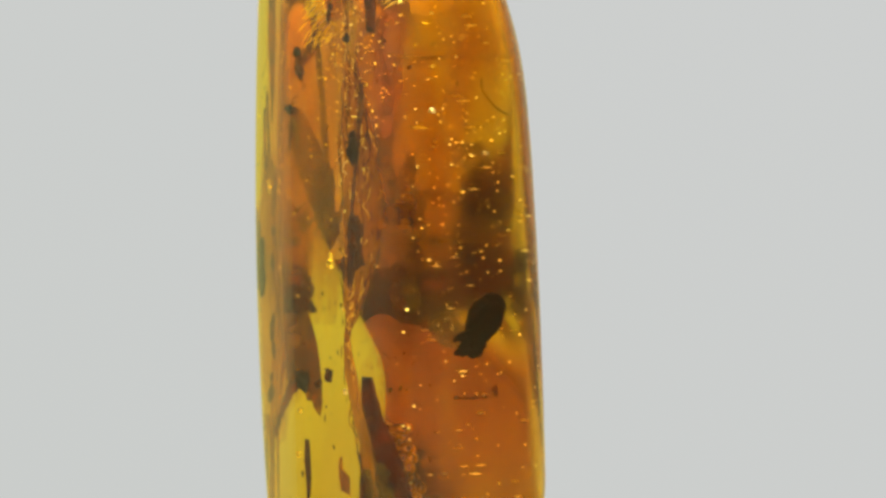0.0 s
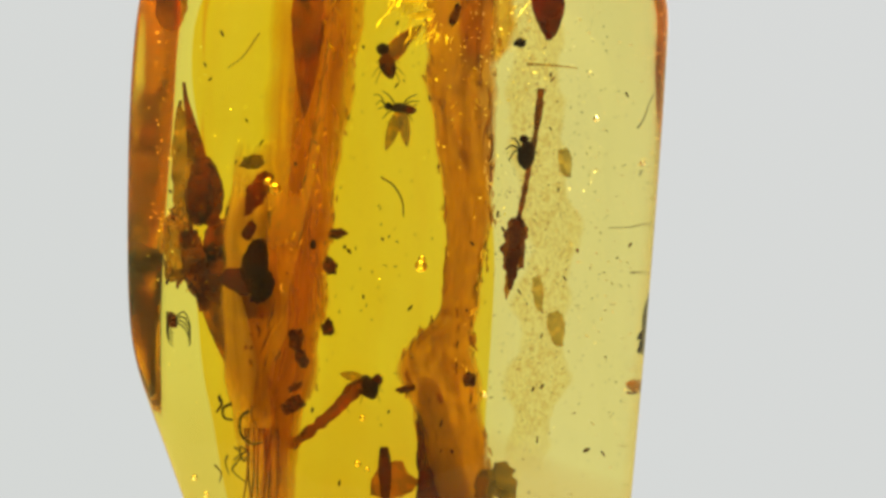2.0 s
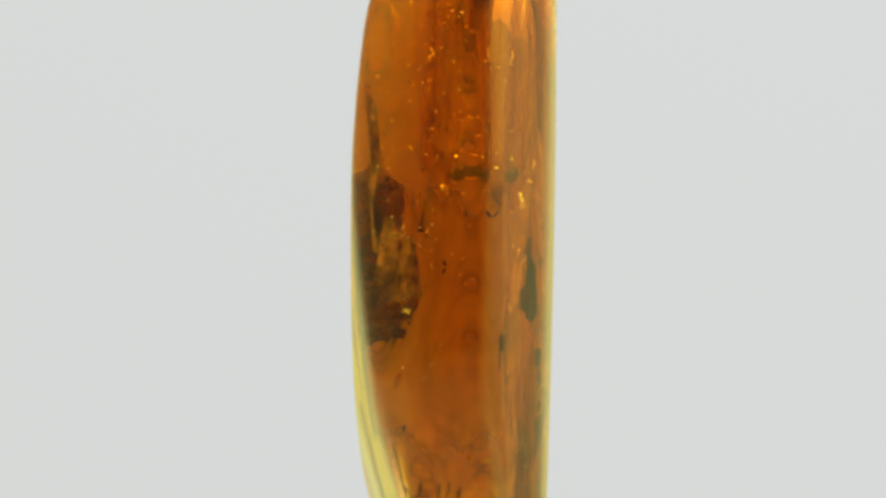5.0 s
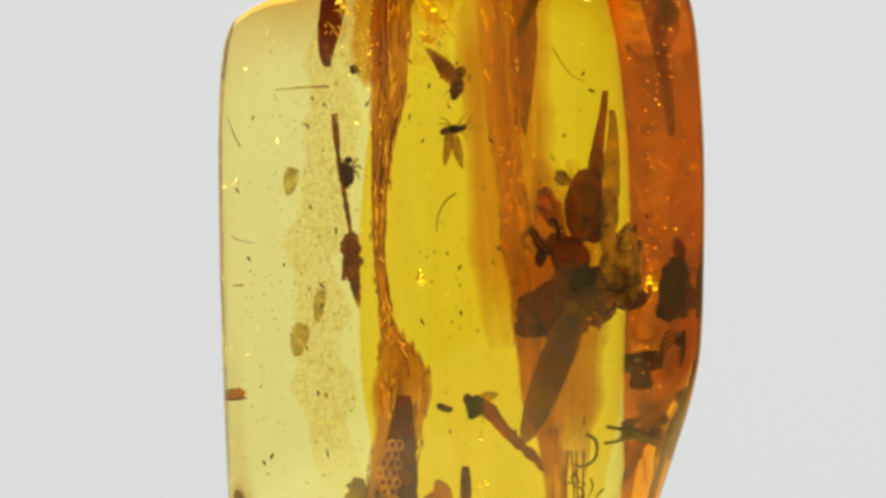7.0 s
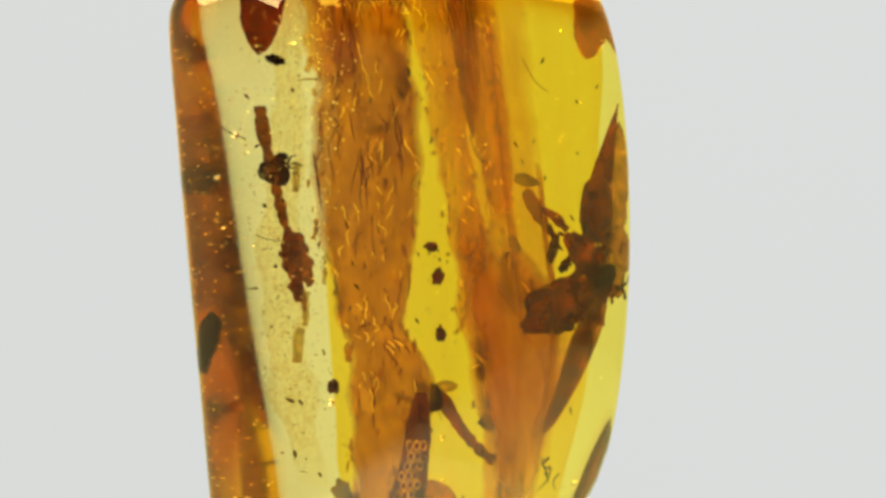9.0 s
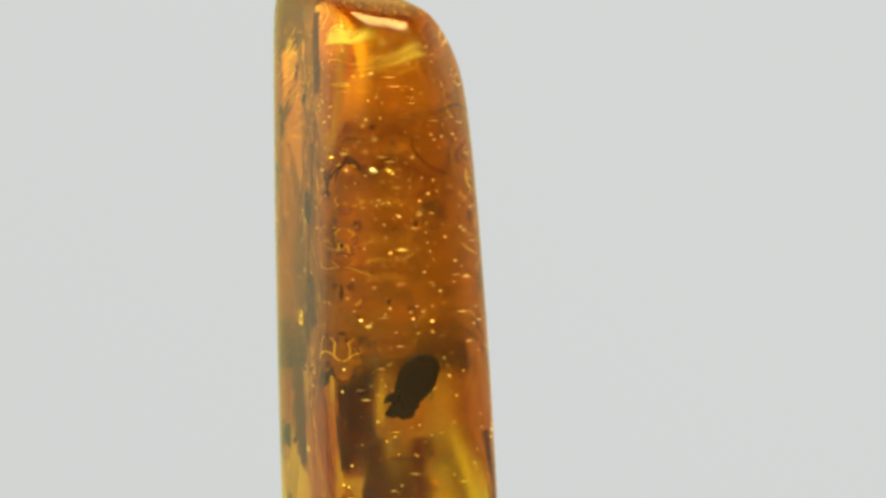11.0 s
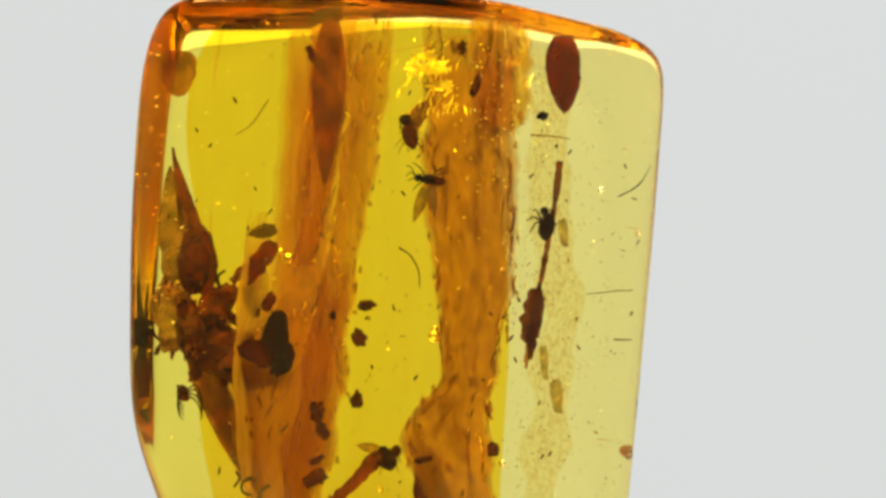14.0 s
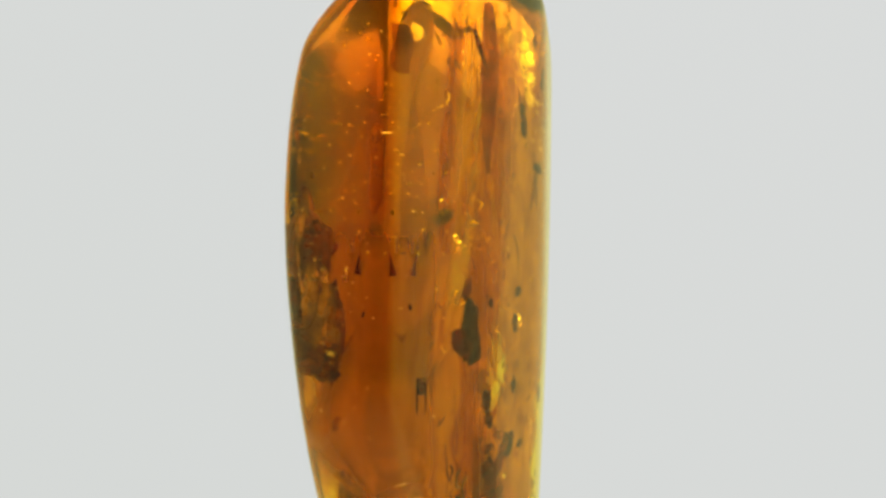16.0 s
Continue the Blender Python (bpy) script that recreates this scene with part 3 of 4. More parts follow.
def cockroach():
    """The large half-decayed insect at the flat face."""
    ax = Vector((0.88, -0.36, -0.30))
    ob = blob("cockroach", (-292, 42, -226), ax, 190, 92, 70, BODY, None, "large dark rust-brown insect, half decayed, wings raised", lump=0.34, segs=36, rings=28, grain=0.6)
    blob("head", (-344, 74, -200), (0.95, -0.1, -0.3), 100, 84, 40, RUST, ob, lump=0.3, segs=30, rings=22, grain=0.6)
    blob("eye", (-364, 104, -178), (0, 1, 0.05), 24, 44, 38, BLACK, ob, lump=0.1)
    blob("eye", (-346, 102, -192), (0, 1, 0.05), 20, 26, 24, BLACK, ob, lump=0.2)
    blob("thorax", (-322, 66, -146), (0.45, -0.1, 1), 96, 62, 46, RUST, ob, lump=0.45, grain=0.6, segs=26, rings=20)
    blob("wing_base", (-352, 66, -56), (-0.12, 0.02, 1), 124, 66, 60, BODY, ob, lump=0.2, segs=26, rings=20)
    blob("wing_base", (-366, 48, -74), (-0.05, 0.02, 1), 96, 56, 66, RED, ob, lump=0.3, segs=26, rings=20)
    leaf("wing", (-366, 66, -10), (-392, 92, 132), 46, RUST, ob, "clear brown wing tip", thick=6, wedge=True, face=(0.6, 0.8, 0), curl=0.1)
    leaf("wing", (-386, 70, -140), (-398, 84, 100), 52, TISSUE, ob, "clear brown wing tip", thick=4, face=(0.5, 0.85, 0), curl=0.12, ragged=0.2)
    leaf("wing", (-352, 90, -226), (-236, 90, -468), 58, LEAF, ob, "narrow striped brown hind wing", thick=6, sharp=0.5, ragged=0.05)
    for k in range(6):
        o = (k - 2.5) * 7
        rod("vein", [(-344 + o * 0.5, 94, -240 + o * 0.3), (-296 + o, 96, -340 + o * 0.5), (-246 + o * 0.7, 94, -448 + o * 0.3)], 1.8, 1.2, RUST, ob, segs=5)
    leaf("wing", (-330, 66, -255), (-262, 60, -440), 44, TISSUE, ob, thick=6, sharp=0.6)
    rod("leg", [(-300, 74, -140), (-282, 86, -118), (-252, 92, -104)], 6, 3, BODY, ob, wobble=0.5)
    rod("leg", [(-252, 92, -104), (-250, 90, -122), (-262, 86, -136)], 3, 2, BODY, ob, wobble=0.5)
    rod("leg", [(-310, 80, -118), (-312, 92, -92), (-298, 94, -80)], 3.4, 2, BLACK, ob, wobble=0.4)
    rod("leg", [(-300, 40, -100), (-276, 30, -76), (-248, 10, -58)], 7, 2.5, RUST, ob, wobble=0.5, belly=4)
    rod("leg", [(-386, 80, -200), (-418, 66, -206), (-428, 58, -224)], 5, 3, DARK, ob, wobble=0.5)
    rod("leg", [(-404, 76, -205), (-426, 62, -196), (-436, 56, -170)], 3, 1.5, DARK, ob)
    rod("antenna", [(-412, 74, -196), (-434, 56, -190), (-444, 44, -164), (-440, 40, -140)], 1.4, 0.9, BLACK, ob, segs=6)
    blob("tissue", (-404, 40, -160), (-0.05, 0, 1), 130, 52, 56, TISSUE, ob, "clear amber-coloured decayed tissue", lump=0.6, grain=0.7, segs=28, rings=24)
    blob("tissue", (-380, 20, -180), (-0.05, 0, 1), 120, 44, 40, RUST, ob, "clear rust-coloured decayed tissue", lump=0.55, grain=0.8, segs=28, rings=24)
    rnd = random.Random(8)
    for i in range(22):
        q = (rnd.uniform(-390, -236), rnd.uniform(10, 92), rnd.uniform(-280, -110))
        blob("decayed_scrap", q, (rnd.uniform(-1, 1), rnd.uniform(-0.5, 0.5), 1), rnd.uniform(16, 46), rnd.uniform(8, 20), rnd.uniform(8, 18),
             rnd.choice((RUST, BODY, DARK, TISSUE)), ob, lump=0.7, grain=0.6)
    for i in range(6):
        q = (rnd.uniform(-440, -404), rnd.uniform(-10, 50), rnd.uniform(-240, -100))
        blob("decayed_scrap", q, (rnd.uniform(-1, 1), 0, 1), rnd.uniform(10, 26), rnd.uniform(6, 11), 7, rnd.choice((TISSUE, RUST)), ob, lump=0.6)


def dark_drop():
    """A lumpy black and red drop under the domed face."""
    ob = blob("dark_drop", (-274, -146, -190), (0.12, 0, 1), 92, 46, 38, DROP, None, "black drop with a dark red lower lobe", lump=0.45, grain=0.9, segs=30, rings=22)
    blob("lobe", (-300, -142, -218), (1, 0, -0.35), 70, 44, 34, RED, ob, "dark red lobe", lump=0.45, grain=0.9, segs=26, rings=18)
    blob("lobe", (-266, -146, -226), (0.25, 0, 1), 60, 40, 34, DROP, ob, lump=0.5, grain=0.9, segs=26, rings=18)
    blob("lobe", (-284, -142, -134), (0.3, 0, 1), 34, 20, 18, RED, ob, lump=0.5)


def spider():
    c = inside(-424, -110, -286, 16)
    ob = blob("spider", c, (-0.3, 0, 1), 28, 20, 16, DARK, None, "tiny dark spider with curled legs", lump=0.2)
    rnd = random.Random(3)
    for i in range(8):
        s = 1 if i % 2 else -1
        p = Vector(c)
        k = i // 2
        rod("leg", [p, p + Vector((s * 16 + 6, 2, 14 - 9 * k)), p + Vector((s * 20 + 14, 5, -10 - 9 * k)), p + Vector((s * 14 + 16, 6, -24 - 7 * k))],
            1.6, 0.9, BLACK, ob, segs=6)


def twig_and_fly():
    rod("twig", [(-80, -132, -392), (-104, -136, -402), (-140, -136, -440), (-186, -134, -478), (-215, -120, -500)], 15, 8, RUST, None,
        "bent brown twig with rough bark", wobble=0.7, segs=12)
    f = blob("fly", (-82, -134, -398), (0.6, 0, -0.6), 44, 34, 32, BLACK, None, "dark fly on the end of a twig", lump=0.3)
    blob("head", (-66, -138, -386), (1, 0, 0), 18, 20, 20, DARK, f)
    leaf("wing", (-92, -132, -384), (-132, -124, -376), 18, WING, f, thick=1.5)
    legs_of(f, (-80, -140, -402), 22, 1.2, 6, BLACK, 21)


small_bug()
winged_ant()
gnat()
beetle()
cockroach()
dark_drop()
spider()
twig_and_fly()


# ---------------------------------------------------------------- plant scraps
def stalk_and_pod():
    s = rod("stalk", [(209, -196, 108), (204, -196, 62), (196, -195, 10), (186, -197, -40), (178, -198, -80), (171, -199, -116)], 6.0, 4.4, STALK, None,
            "thin tan-brown stalk with a torn pod on its end", wobble=0.7, segs=10)
    rod("pod", [(173, -196, -100), (168, -192, -130), (166, -192, -160), (160, -194, -200), (156, -196, -232)], 5, 3, BODY, s, "dark red-brown torn pod", belly=7, wobble=0.8, segs=14)
    leaf("pod_flap", (172, -188, -112), (154, -170, -206), 40, STALK, s, thick=4, face=(0.3, -0.95, 0), ragged=0.5, sharp=0.5)
    leaf("pod_flap", (166, -194, -170), (150, -188, -248), 20, TISSUE, s, thick=3, face=(0.4, -0.9, 0), ragged=0.5)
    leaf("pod_flap", (176, -186, -140), (176, -160, -196), 30, STALK, s, thick=4, face=(0.9, 0.4, 0), ragged=0.4)


def blades():
    leaf("leaf", (-180, -152, 345), (-192, -148, 60), 56, LEAF, None, "pointed clear rust-brown leaf blade", thick=5, curl=0.1, sharp=0.8, ragged=0.12, face=(-0.2, -0.98, 0))
    leaf("leaf", (213, -186, 322), (217, -184, 190), 66, RED, None, "pointed dark red leaf tip", thick=7, curl=0.2, sharp=0.6, face=(-0.4, -0.9, 0))
    leaf("leaf", (-423, -84, 292), (-426, -86, 214), 62, LEAF, None, "small torn orange flake", thick=5, sharp=0.45, ragged=0.15)
    leaf("leaf", (-250, -40, -30), (-292, -20, -110), 34, RUST, None, "small torn brown flake", thick=4, ragged=0.3)
    leaf("leaf", (-214, -130, 300), (-176, -138, 236), 20, RED, None, "small torn brown flake", thick=3, ragged=0.3)
    leaf("leaf", (-55, -150, -500), (-53, -150, -606), 22, DARK, None, "narrow dark splinter of bark", thick=7, sharp=0.5)
    leaf("leaf", (135, -98, -528), (150, -92, -620), 44, SCRAP, None, "olive-brown torn leaf scrap", thick=5, ragged=0.4)
    leaf("leaf", (112, -112, -540), (100, -90, -660), 40, SCRAP, None, "olive-brown torn leaf scrap", thick=5, ragged=0.4)
    leaf("leaf", (200, -70, -500), (190, -60, -640), 70, GRAIN_VEIL, None, "pale brown torn leaf scrap", thick=3, ragged=0.5)
    leaf("leaf", (-20, -60, -548), (-80, -10, -590), 62, LEAF, None, "round orange-brown scale", thick=5, sharp=0.4)
    leaf("leaf", (330, -30, -395), (372, -40, -406), 22, LEAF, None, "small torn orange flake", thick=3, ragged=0.3)
    leaf("leaf", (244, -36, 12), (254, -28, -38), 34, PATCH, None, "torn pale orange flake", thick=4, ragged=0.2, sharp=0.45, face=(0.75, -0.65, 0))
    leaf("leaf", (228, -58, -270), (240, -50, -330), 40, PATCH, None, "torn pale orange flake", thick=4, ragged=0.25, sharp=0.45, face=(0.7, -0.7, 0))
    leaf("leaf", (200, -90, -210), (206, -84, -270), 26, PATCH, None, "torn pale orange flake", thick=4, ragged=0.25, sharp=0.45, face=(0.7, -0.7, 0))
    leaf("leaf", (-260, -96, -8), (-300, -60, -20), 26, OLIVE, None, "small olive scrap", thick=4, ragged=0.3)


def seeds():
    first = None
    for x, y, z, length, width, ax in ((-133, -215, -138, 36, 20, (1, 0, 0.1)), (-146, -212, -192, 34, 26, (-0.5, 0, 1)), (-150, -214, -296, 30, 25, (0.3, 0, 1)),
                                       (88, -205, -384, 27, 25, (0, 0, 1)), (174, -218, 184, 22, 18, (1, 0, 0.2)), (-176, -140, -155, 16, 14, (0, 0, 1)),
                                       (-212, -162, -430, 44, 30, (1, 0, 0.6)), (-206, -158, -398, 26, 16, (1, 0, 0.6)), (-205, -150, -318, 40, 28, (0.2, 0, 1)),
                                       (-196, -150, -350, 36, 22, (-0.4, 0, 1)), (62, -168, 236, 40, 17, (0.4, 0, 1)), (40, -150, 300, 26, 18, (0.2, 0, 1)),
                                       (-20, -140, -402, 34, 14, (1, 0, 0.2))):
        length, width = length * 0.88, width * 0.85
        p = inside(x, y, z, width * 0.55)
        blob("seed", p, ax, length, width, width * 0.85, DARK if length > 20 else BLACK, None, "small dark brown seed grain", lump=0.55, grain=0.6)


def honeycomb():
    """A dark red wedge of tissue whose far side is open cells."""
    verts, faces = [], []
    rows = 22
    for i in range(rows + 1):
        s = i / rows
        z = -386 - 330 * s
        half = 12 + 50 * s ** 0.8
        cx, cy = 8 + 46 * s, -2 - 20 * s
        for k in range(16):
            a = 2 * math.pi * k / 16
            e = 1 + 0.12 * shade((math.cos(a) * 9, math.sin(a) * 9, z * 0.4), 6)
            verts.append((cx + half * e * math.cos(a), cy + (10 + 16 * s) * e * math.sin(a), z))
    for i in range(rows):
        for k in range(16):
            j = (k + 1) % 16
            faces.append((i * 16 + k, (i + 1) * 16 + k, (i + 1) * 16 + j, i * 16 + j))
    faces += [tuple(range(16)), tuple(range(rows * 16, rows * 16 + 16))[::-1]]
    ob = part("comb", verts, faces, COMB, None, "dark red wedge of plant tissue with open cells")
    rnd = random.Random(6)
    for r in range(14):
        for k in range(5):
            z = -470 - r * 17
            s = (-386 - z) / 330
            half = 12 + 50 * s ** 0.8
            x = 8 + 46 * s - half * 0.15 + k * 14.5 + (8 if r % 2 else 0)
            if x > 8 + 46 * s + half * 0.95 or z < -690:
                continue
            y = -2 - 20 * s + (10 + 16 * s) * 0.9 + 4 + rnd.uniform(-3, 3)
            ringv, ringf = [], []
            for a in range(8):
                t = 2 * math.pi * a / 8
                for b in range(4):
                    q = 2 * math.pi * b / 4
                    rr = 6.6 + 1.8 * math.cos(q)
                    ringv.append((x + rr * math.cos(t), y + 2.2 * math.sin(q), z + 1.2 * rr * math.sin(t)))
            for a in range(8):
                for b in range(4):
                    ringf.append((a * 4 + b, ((a + 1) % 8) * 4 + b, ((a + 1) % 8) * 4 + (b + 1) % 4, a * 4 + (b + 1) % 4))
            part("cell", ringv, ringf, LATTICE, ob)


def threads():
    rod("hair", [(346, -19, 52), (360, -46, 66), (374, -70, 90), (384, -76, 108)], 1.2, 0.7, BLACK, None, "fine dark hair in the resin", segs=5)
    rod("hair", [(350, 20, -110), (330, 30, -118), (300, 36, -122)], 1.1, 0.7, OLIVE, None, "fine dark hair in the resin", segs=5)
    rod("hair", [(-60, -130, -40), (-40, -130, -54), (-26, -128, -80), (-24, -126, -108)], 1.8, 1.2, OLIVE, None, "fine curled thread in the resin", segs=5)
    rod("hair", [(-262, -60, 210), (-290, -60, 170), (-318, -55, 150)], 1.6, 1.0, WING, None, "fine curled thread in the resin", segs=5)
    rod("splinter", [(352, -104, -410), (355, -80, -412), (354, -48, -410)], 2.6, 1.6, STALK, None, "thin brown splinter lying level", segs=6)
    rod("needle", [(181, -63, 156), (222, -24, 156), (266, 15, 153)], 2.6, 1.0, WING, None, "thin straight needle lying level", segs=6)
    rod("needle", [(330, 0, -200), (350, -10, -200)], 1.6, 1.0, OLIVE, None, "thin straight needle lying level", segs=6)
    rod("curl", [(-316, -150, -428), (-332, -152, -436), (-330, -150, -452), (-314, -148, -456)], 3.4, 2.2, OLIVE, None, "dark curled plant fibre", segs=7)
    rod("curl", [(-284, -150, -440), (-300, -150, -452), (-300, -150, -480), (-280, -148, -496), (-262, -146, -492)], 3.6, 2.4, OLIVE, None, "dark curled plant fibre", segs=7)
    rod("curl", [(-340, -140, -416), (-334, -142, -428), (-344, -140, -444)], 3.0, 2.0, DARK, None, "dark curled plant fibre", segs=7)
    rnd = random.Random(15)
    for i in range(7):
        x, y, z = rnd.uniform(-345, -285), rnd.uniform(-60, 20), rnd.uniform(-545, -500)
        rod("fibre", [(x, y, z), (x + rnd.uniform(-14, 14), y, z - 14), (x + rnd.uniform(-22, 22), y + 6, z - rnd.uniform(18, 36))], 2.2, 1.0, OLIVE, None,
            "short dark plant fibre", segs=6)
    for i in range(9):
        x = -290 + i * 7 + rnd.uniform(-3, 3)
        rod("fibre", [(x, -120 + rnd.uniform(-10, 20), -470), (x + rnd.uniform(-6, 6), -118, -540), (x + rnd.uniform(-10, 10), -110, -620)], 2.6, 1.6, LEAF, None,
            "short dark plant fibre", segs=6)


stalk_and_pod()
blades()
seeds()
honeycomb()
threads()


def strands(name, left, right, count, seed, mat, r, label, low=0.0, high=1.0, lengths=(30, 110)):
    """Fine fibres that lie along a seam."""
    rnd = random.Random(seed)
    lo, hi = bent(left, 8), bent(right, 8)
    chunks = []
    for _ in range(count):
        s, x = rnd.uniform(low, high), rnd.uniform(0.02, 0.98)
        pts = []
        drift = rnd.uniform(-0.12, 0.12)
        steps = 5
        run = rnd.uniform(*lengths)
        for k in range(steps):
            f = min(0.999, s + run / 1000 * k / steps) * (len(lo) - 1)
            i = int(f)
            a, b = lo[i].lerp(lo[min(i + 1, len(lo) - 1)], f - i), hi[i].lerp(hi[min(i + 1, len(hi) - 1)], f - i)
            p = a.lerp(b, min(1, max(0, x + drift * k / steps))) + Vector((rnd.gauss(0, 1.5), rnd.gauss(-8, 4), 0))
            p.z = min(p.z, top_of(p.x) - 20)
            p.y = max(p.y, front_at(p.x, p.z) + 10)
            pts.append(p)
        w = r * rnd.uniform(0.5, 1.4)
        chunks.append(tube_data(pts, [w * 0.4, w, w, w * 0.8, w * 0.3], 5))
    return tagged(part(name, *join(chunks), mat, None, label), kind="stuff")


BROWN_L = [(0, -30, 360), (6, -15, 173), (18, 40, 23), (34, 39, -123), (28, -20, -263), (-28, -34, -348), (4, -16, -549), (10, -10, -720)]
BROWN_R = [(140, -185, 350), (132, -180, 164), (131, -196, 19), (124, -186, -125), (100, -157, -267), (96, -123, -355), (118, -80, -553), (112, -60, -720)]
RIB_L = [(-185, -60, 365), (-200, -40, 180), (-210, -30, 40), (-225, -40, -110), (-300, 30, -334), (-280, -20, -507)]
RIB_R = [(-80, -178, 365), (-97, -172, 165), (-132, -164, -27), (-141, -155, -122), (-159, -142, -314), (-202, -146, -506)]
strands("fibres", BROWN_L, BROWN_R, 60, 51, TISSUE, 2.0, "fine brown fibres along the seam")
strands("fibres", BROWN_L, BROWN_R, 40, 52, PATCH, 2.6, "fine pale fibres along the seam", 0.0, 1.0, (16, 60))
strands("fibres", BROWN_L, BROWN_R, 70, 53, FLECK, 0.8, "fine glinting fibres along the seam", 0.0, 0.75, (12, 50))
strands("fibres", BROWN_L, BROWN_R, 14, 56, RUST, 2.6, "fine brown fibres along the seam", 0.0, 0.3, (60, 150))
strands("fibres", RIB_L, RIB_R, 40, 54, PATCH, 2.2, "fine orange fibres along the seam")
strands("fibres", RIB_L, RIB_R, 40, 55, FLECK, 1.2, "fine glinting fibres along the seam", 0.0, 0.9, (10, 40))


def scraps(left, right, count, seed, mat, size, label, spread=0.5):
    """Torn flakes of resin skin that lie in a seam, denser along its two edges."""
    rnd = random.Random(seed)
    lo, hi = bent(left, 8), bent(right, 8)
    chunks = []
    for _ in range(count):
        f = rnd.uniform(0.02, 0.95) * (len(lo) - 2)
        i = int(f)
        a, b = lo[i].lerp(lo[i + 1], f - i), hi[i].lerp(hi[i + 1], f - i)
        x = rnd.uniform(0.08, 0.92)
        if rnd.random() < spread:
            x = rnd.choice((rnd.uniform(-0.03, 0.12), rnd.uniform(0.88, 1.03)))
        p = a.lerp(b, x) + Vector((rnd.gauss(0, 3), rnd.gauss(-6, 5), 0))
        p.z = min(p.z, top_of(p.x) - 24)
        p.y = max(p.y, front_at(p.x, p.z) + 14)
        u = (b - a).normalized()
        w = u.cross(Vector((0, 0, 1))).normalized()
        tall, wide = size * rnd.uniform(0.7, 2.2), size * rnd.uniform(0.3, 0.9)
        lean = rnd.uniform(-0.5, 0.5)
        ring = []
        for k in range(9):
            t = 2 * math.pi * k / 9
            r = rnd.uniform(0.55, 1.15)
            ring.append(p + u * (wide * r * math.cos(t) + lean * tall * r * math.sin(t)) + Vector((0, 0, tall * r * math.sin(t))) + w * rnd.uniform(-2.5, 2.5))
        chunks.append((ring + [p + w * 2], [(k, (k + 1) % 9, 9) for k in range(9)]))
    return tagged(part("scraps", *join(chunks), mat, None, label), kind="stuff")


scraps(BROWN_L, BROWN_R, 90, 91, TISSUE, 8, "torn clear flakes in the seam")
scraps(BROWN_L, BROWN_R, 30, 92, LEAF, 9, "torn brown flakes in the seam", 0.7)
scraps(BROWN_L, BROWN_R, 50, 93, RUST, 4.0, "torn brown flakes in the seam", 0.0)
scraps(RIB_L, RIB_R, 110, 94, TISSUE, 7, "torn clear flakes in the seam")
scraps(RIB_L, RIB_R, 40, 95, RUST, 3.6, "torn brown flakes in the seam", 0.0)


# ---------------------------------------------------------------- cracks, bubbles, dust
def shards(count, centre, spread, size, tilt, seed, keep=None):
    """Small crack faces, each a bent quadrilateral."""
    rnd = random.Random(seed)
    chunks = []
    while len(chunks) < count:
        p = Vector(rnd.gauss(centre[i], spread[i]) for i in range(3))
        if keep and not keep(p):
            continue
        m = Euler((rnd.gauss(0, tilt[0]), rnd.gauss(0, tilt[1]), rnd.uniform(0, 6.28))).to_matrix()
        a, b = size * rnd.uniform(0.5, 1.6), size * rnd.uniform(0.3, 0.9)
        quad = [p + m @ Vector(q) for q in ((-a, -b, 0), (a * rnd.uniform(0.5, 1), -b * 0.6, 0), (a, b, size * 0.1), (-a * 0.5, b, 0), (0, 0, size * 0.15))]
        chunks.append((quad, [(0, 1, 4), (1, 2, 4), (2, 3, 4), (3, 0, 4)]))
    return join(chunks)


def within(p, margin=14):
    west, east = width_at(p.z)
    if not (west + 25 < p.x < east - 25 and -700 < p.z < top_of(p.x) - 40):
        return False
    return front_at(p.x, p.z) + margin < p.y < back_at(p.x, p.z) - margin


def crack_fan(name, at, size, count, seed, normal, tall=1.0):
    """A crumpled fan of bright cracks that all face roughly one way."""
    rnd = random.Random(seed)
    chunks = []
    for i in range(count):
        p = Vector(at) + Vector((rnd.gauss(0, 0.3), rnd.gauss(0, 0.12), rnd.gauss(0, 0.3 * tall))) * size
        w = (Vector(normal) + Vector(rnd.gauss(0, 0.16) for _ in range(3))).normalized()
        u = w.cross(Vector((rnd.gauss(0.8, 0.14), rnd.gauss(-0.5, 0.14), 0.25))).normalized()
        v = w.cross(u)
        a, b = size * rnd.uniform(0.06, 0.36), size * rnd.uniform(0.008, 0.026)
        chunks.append(([p - u * a, p + v * b + w * 2, p + u * a, p - v * b + w * 2, p], [(0, 1, 4), (1, 2, 4), (2, 3, 4), (3, 0, 4)]))
    return part(name, *join(chunks), CRACK, None, "bright golden crumpled crack", smooth=False)


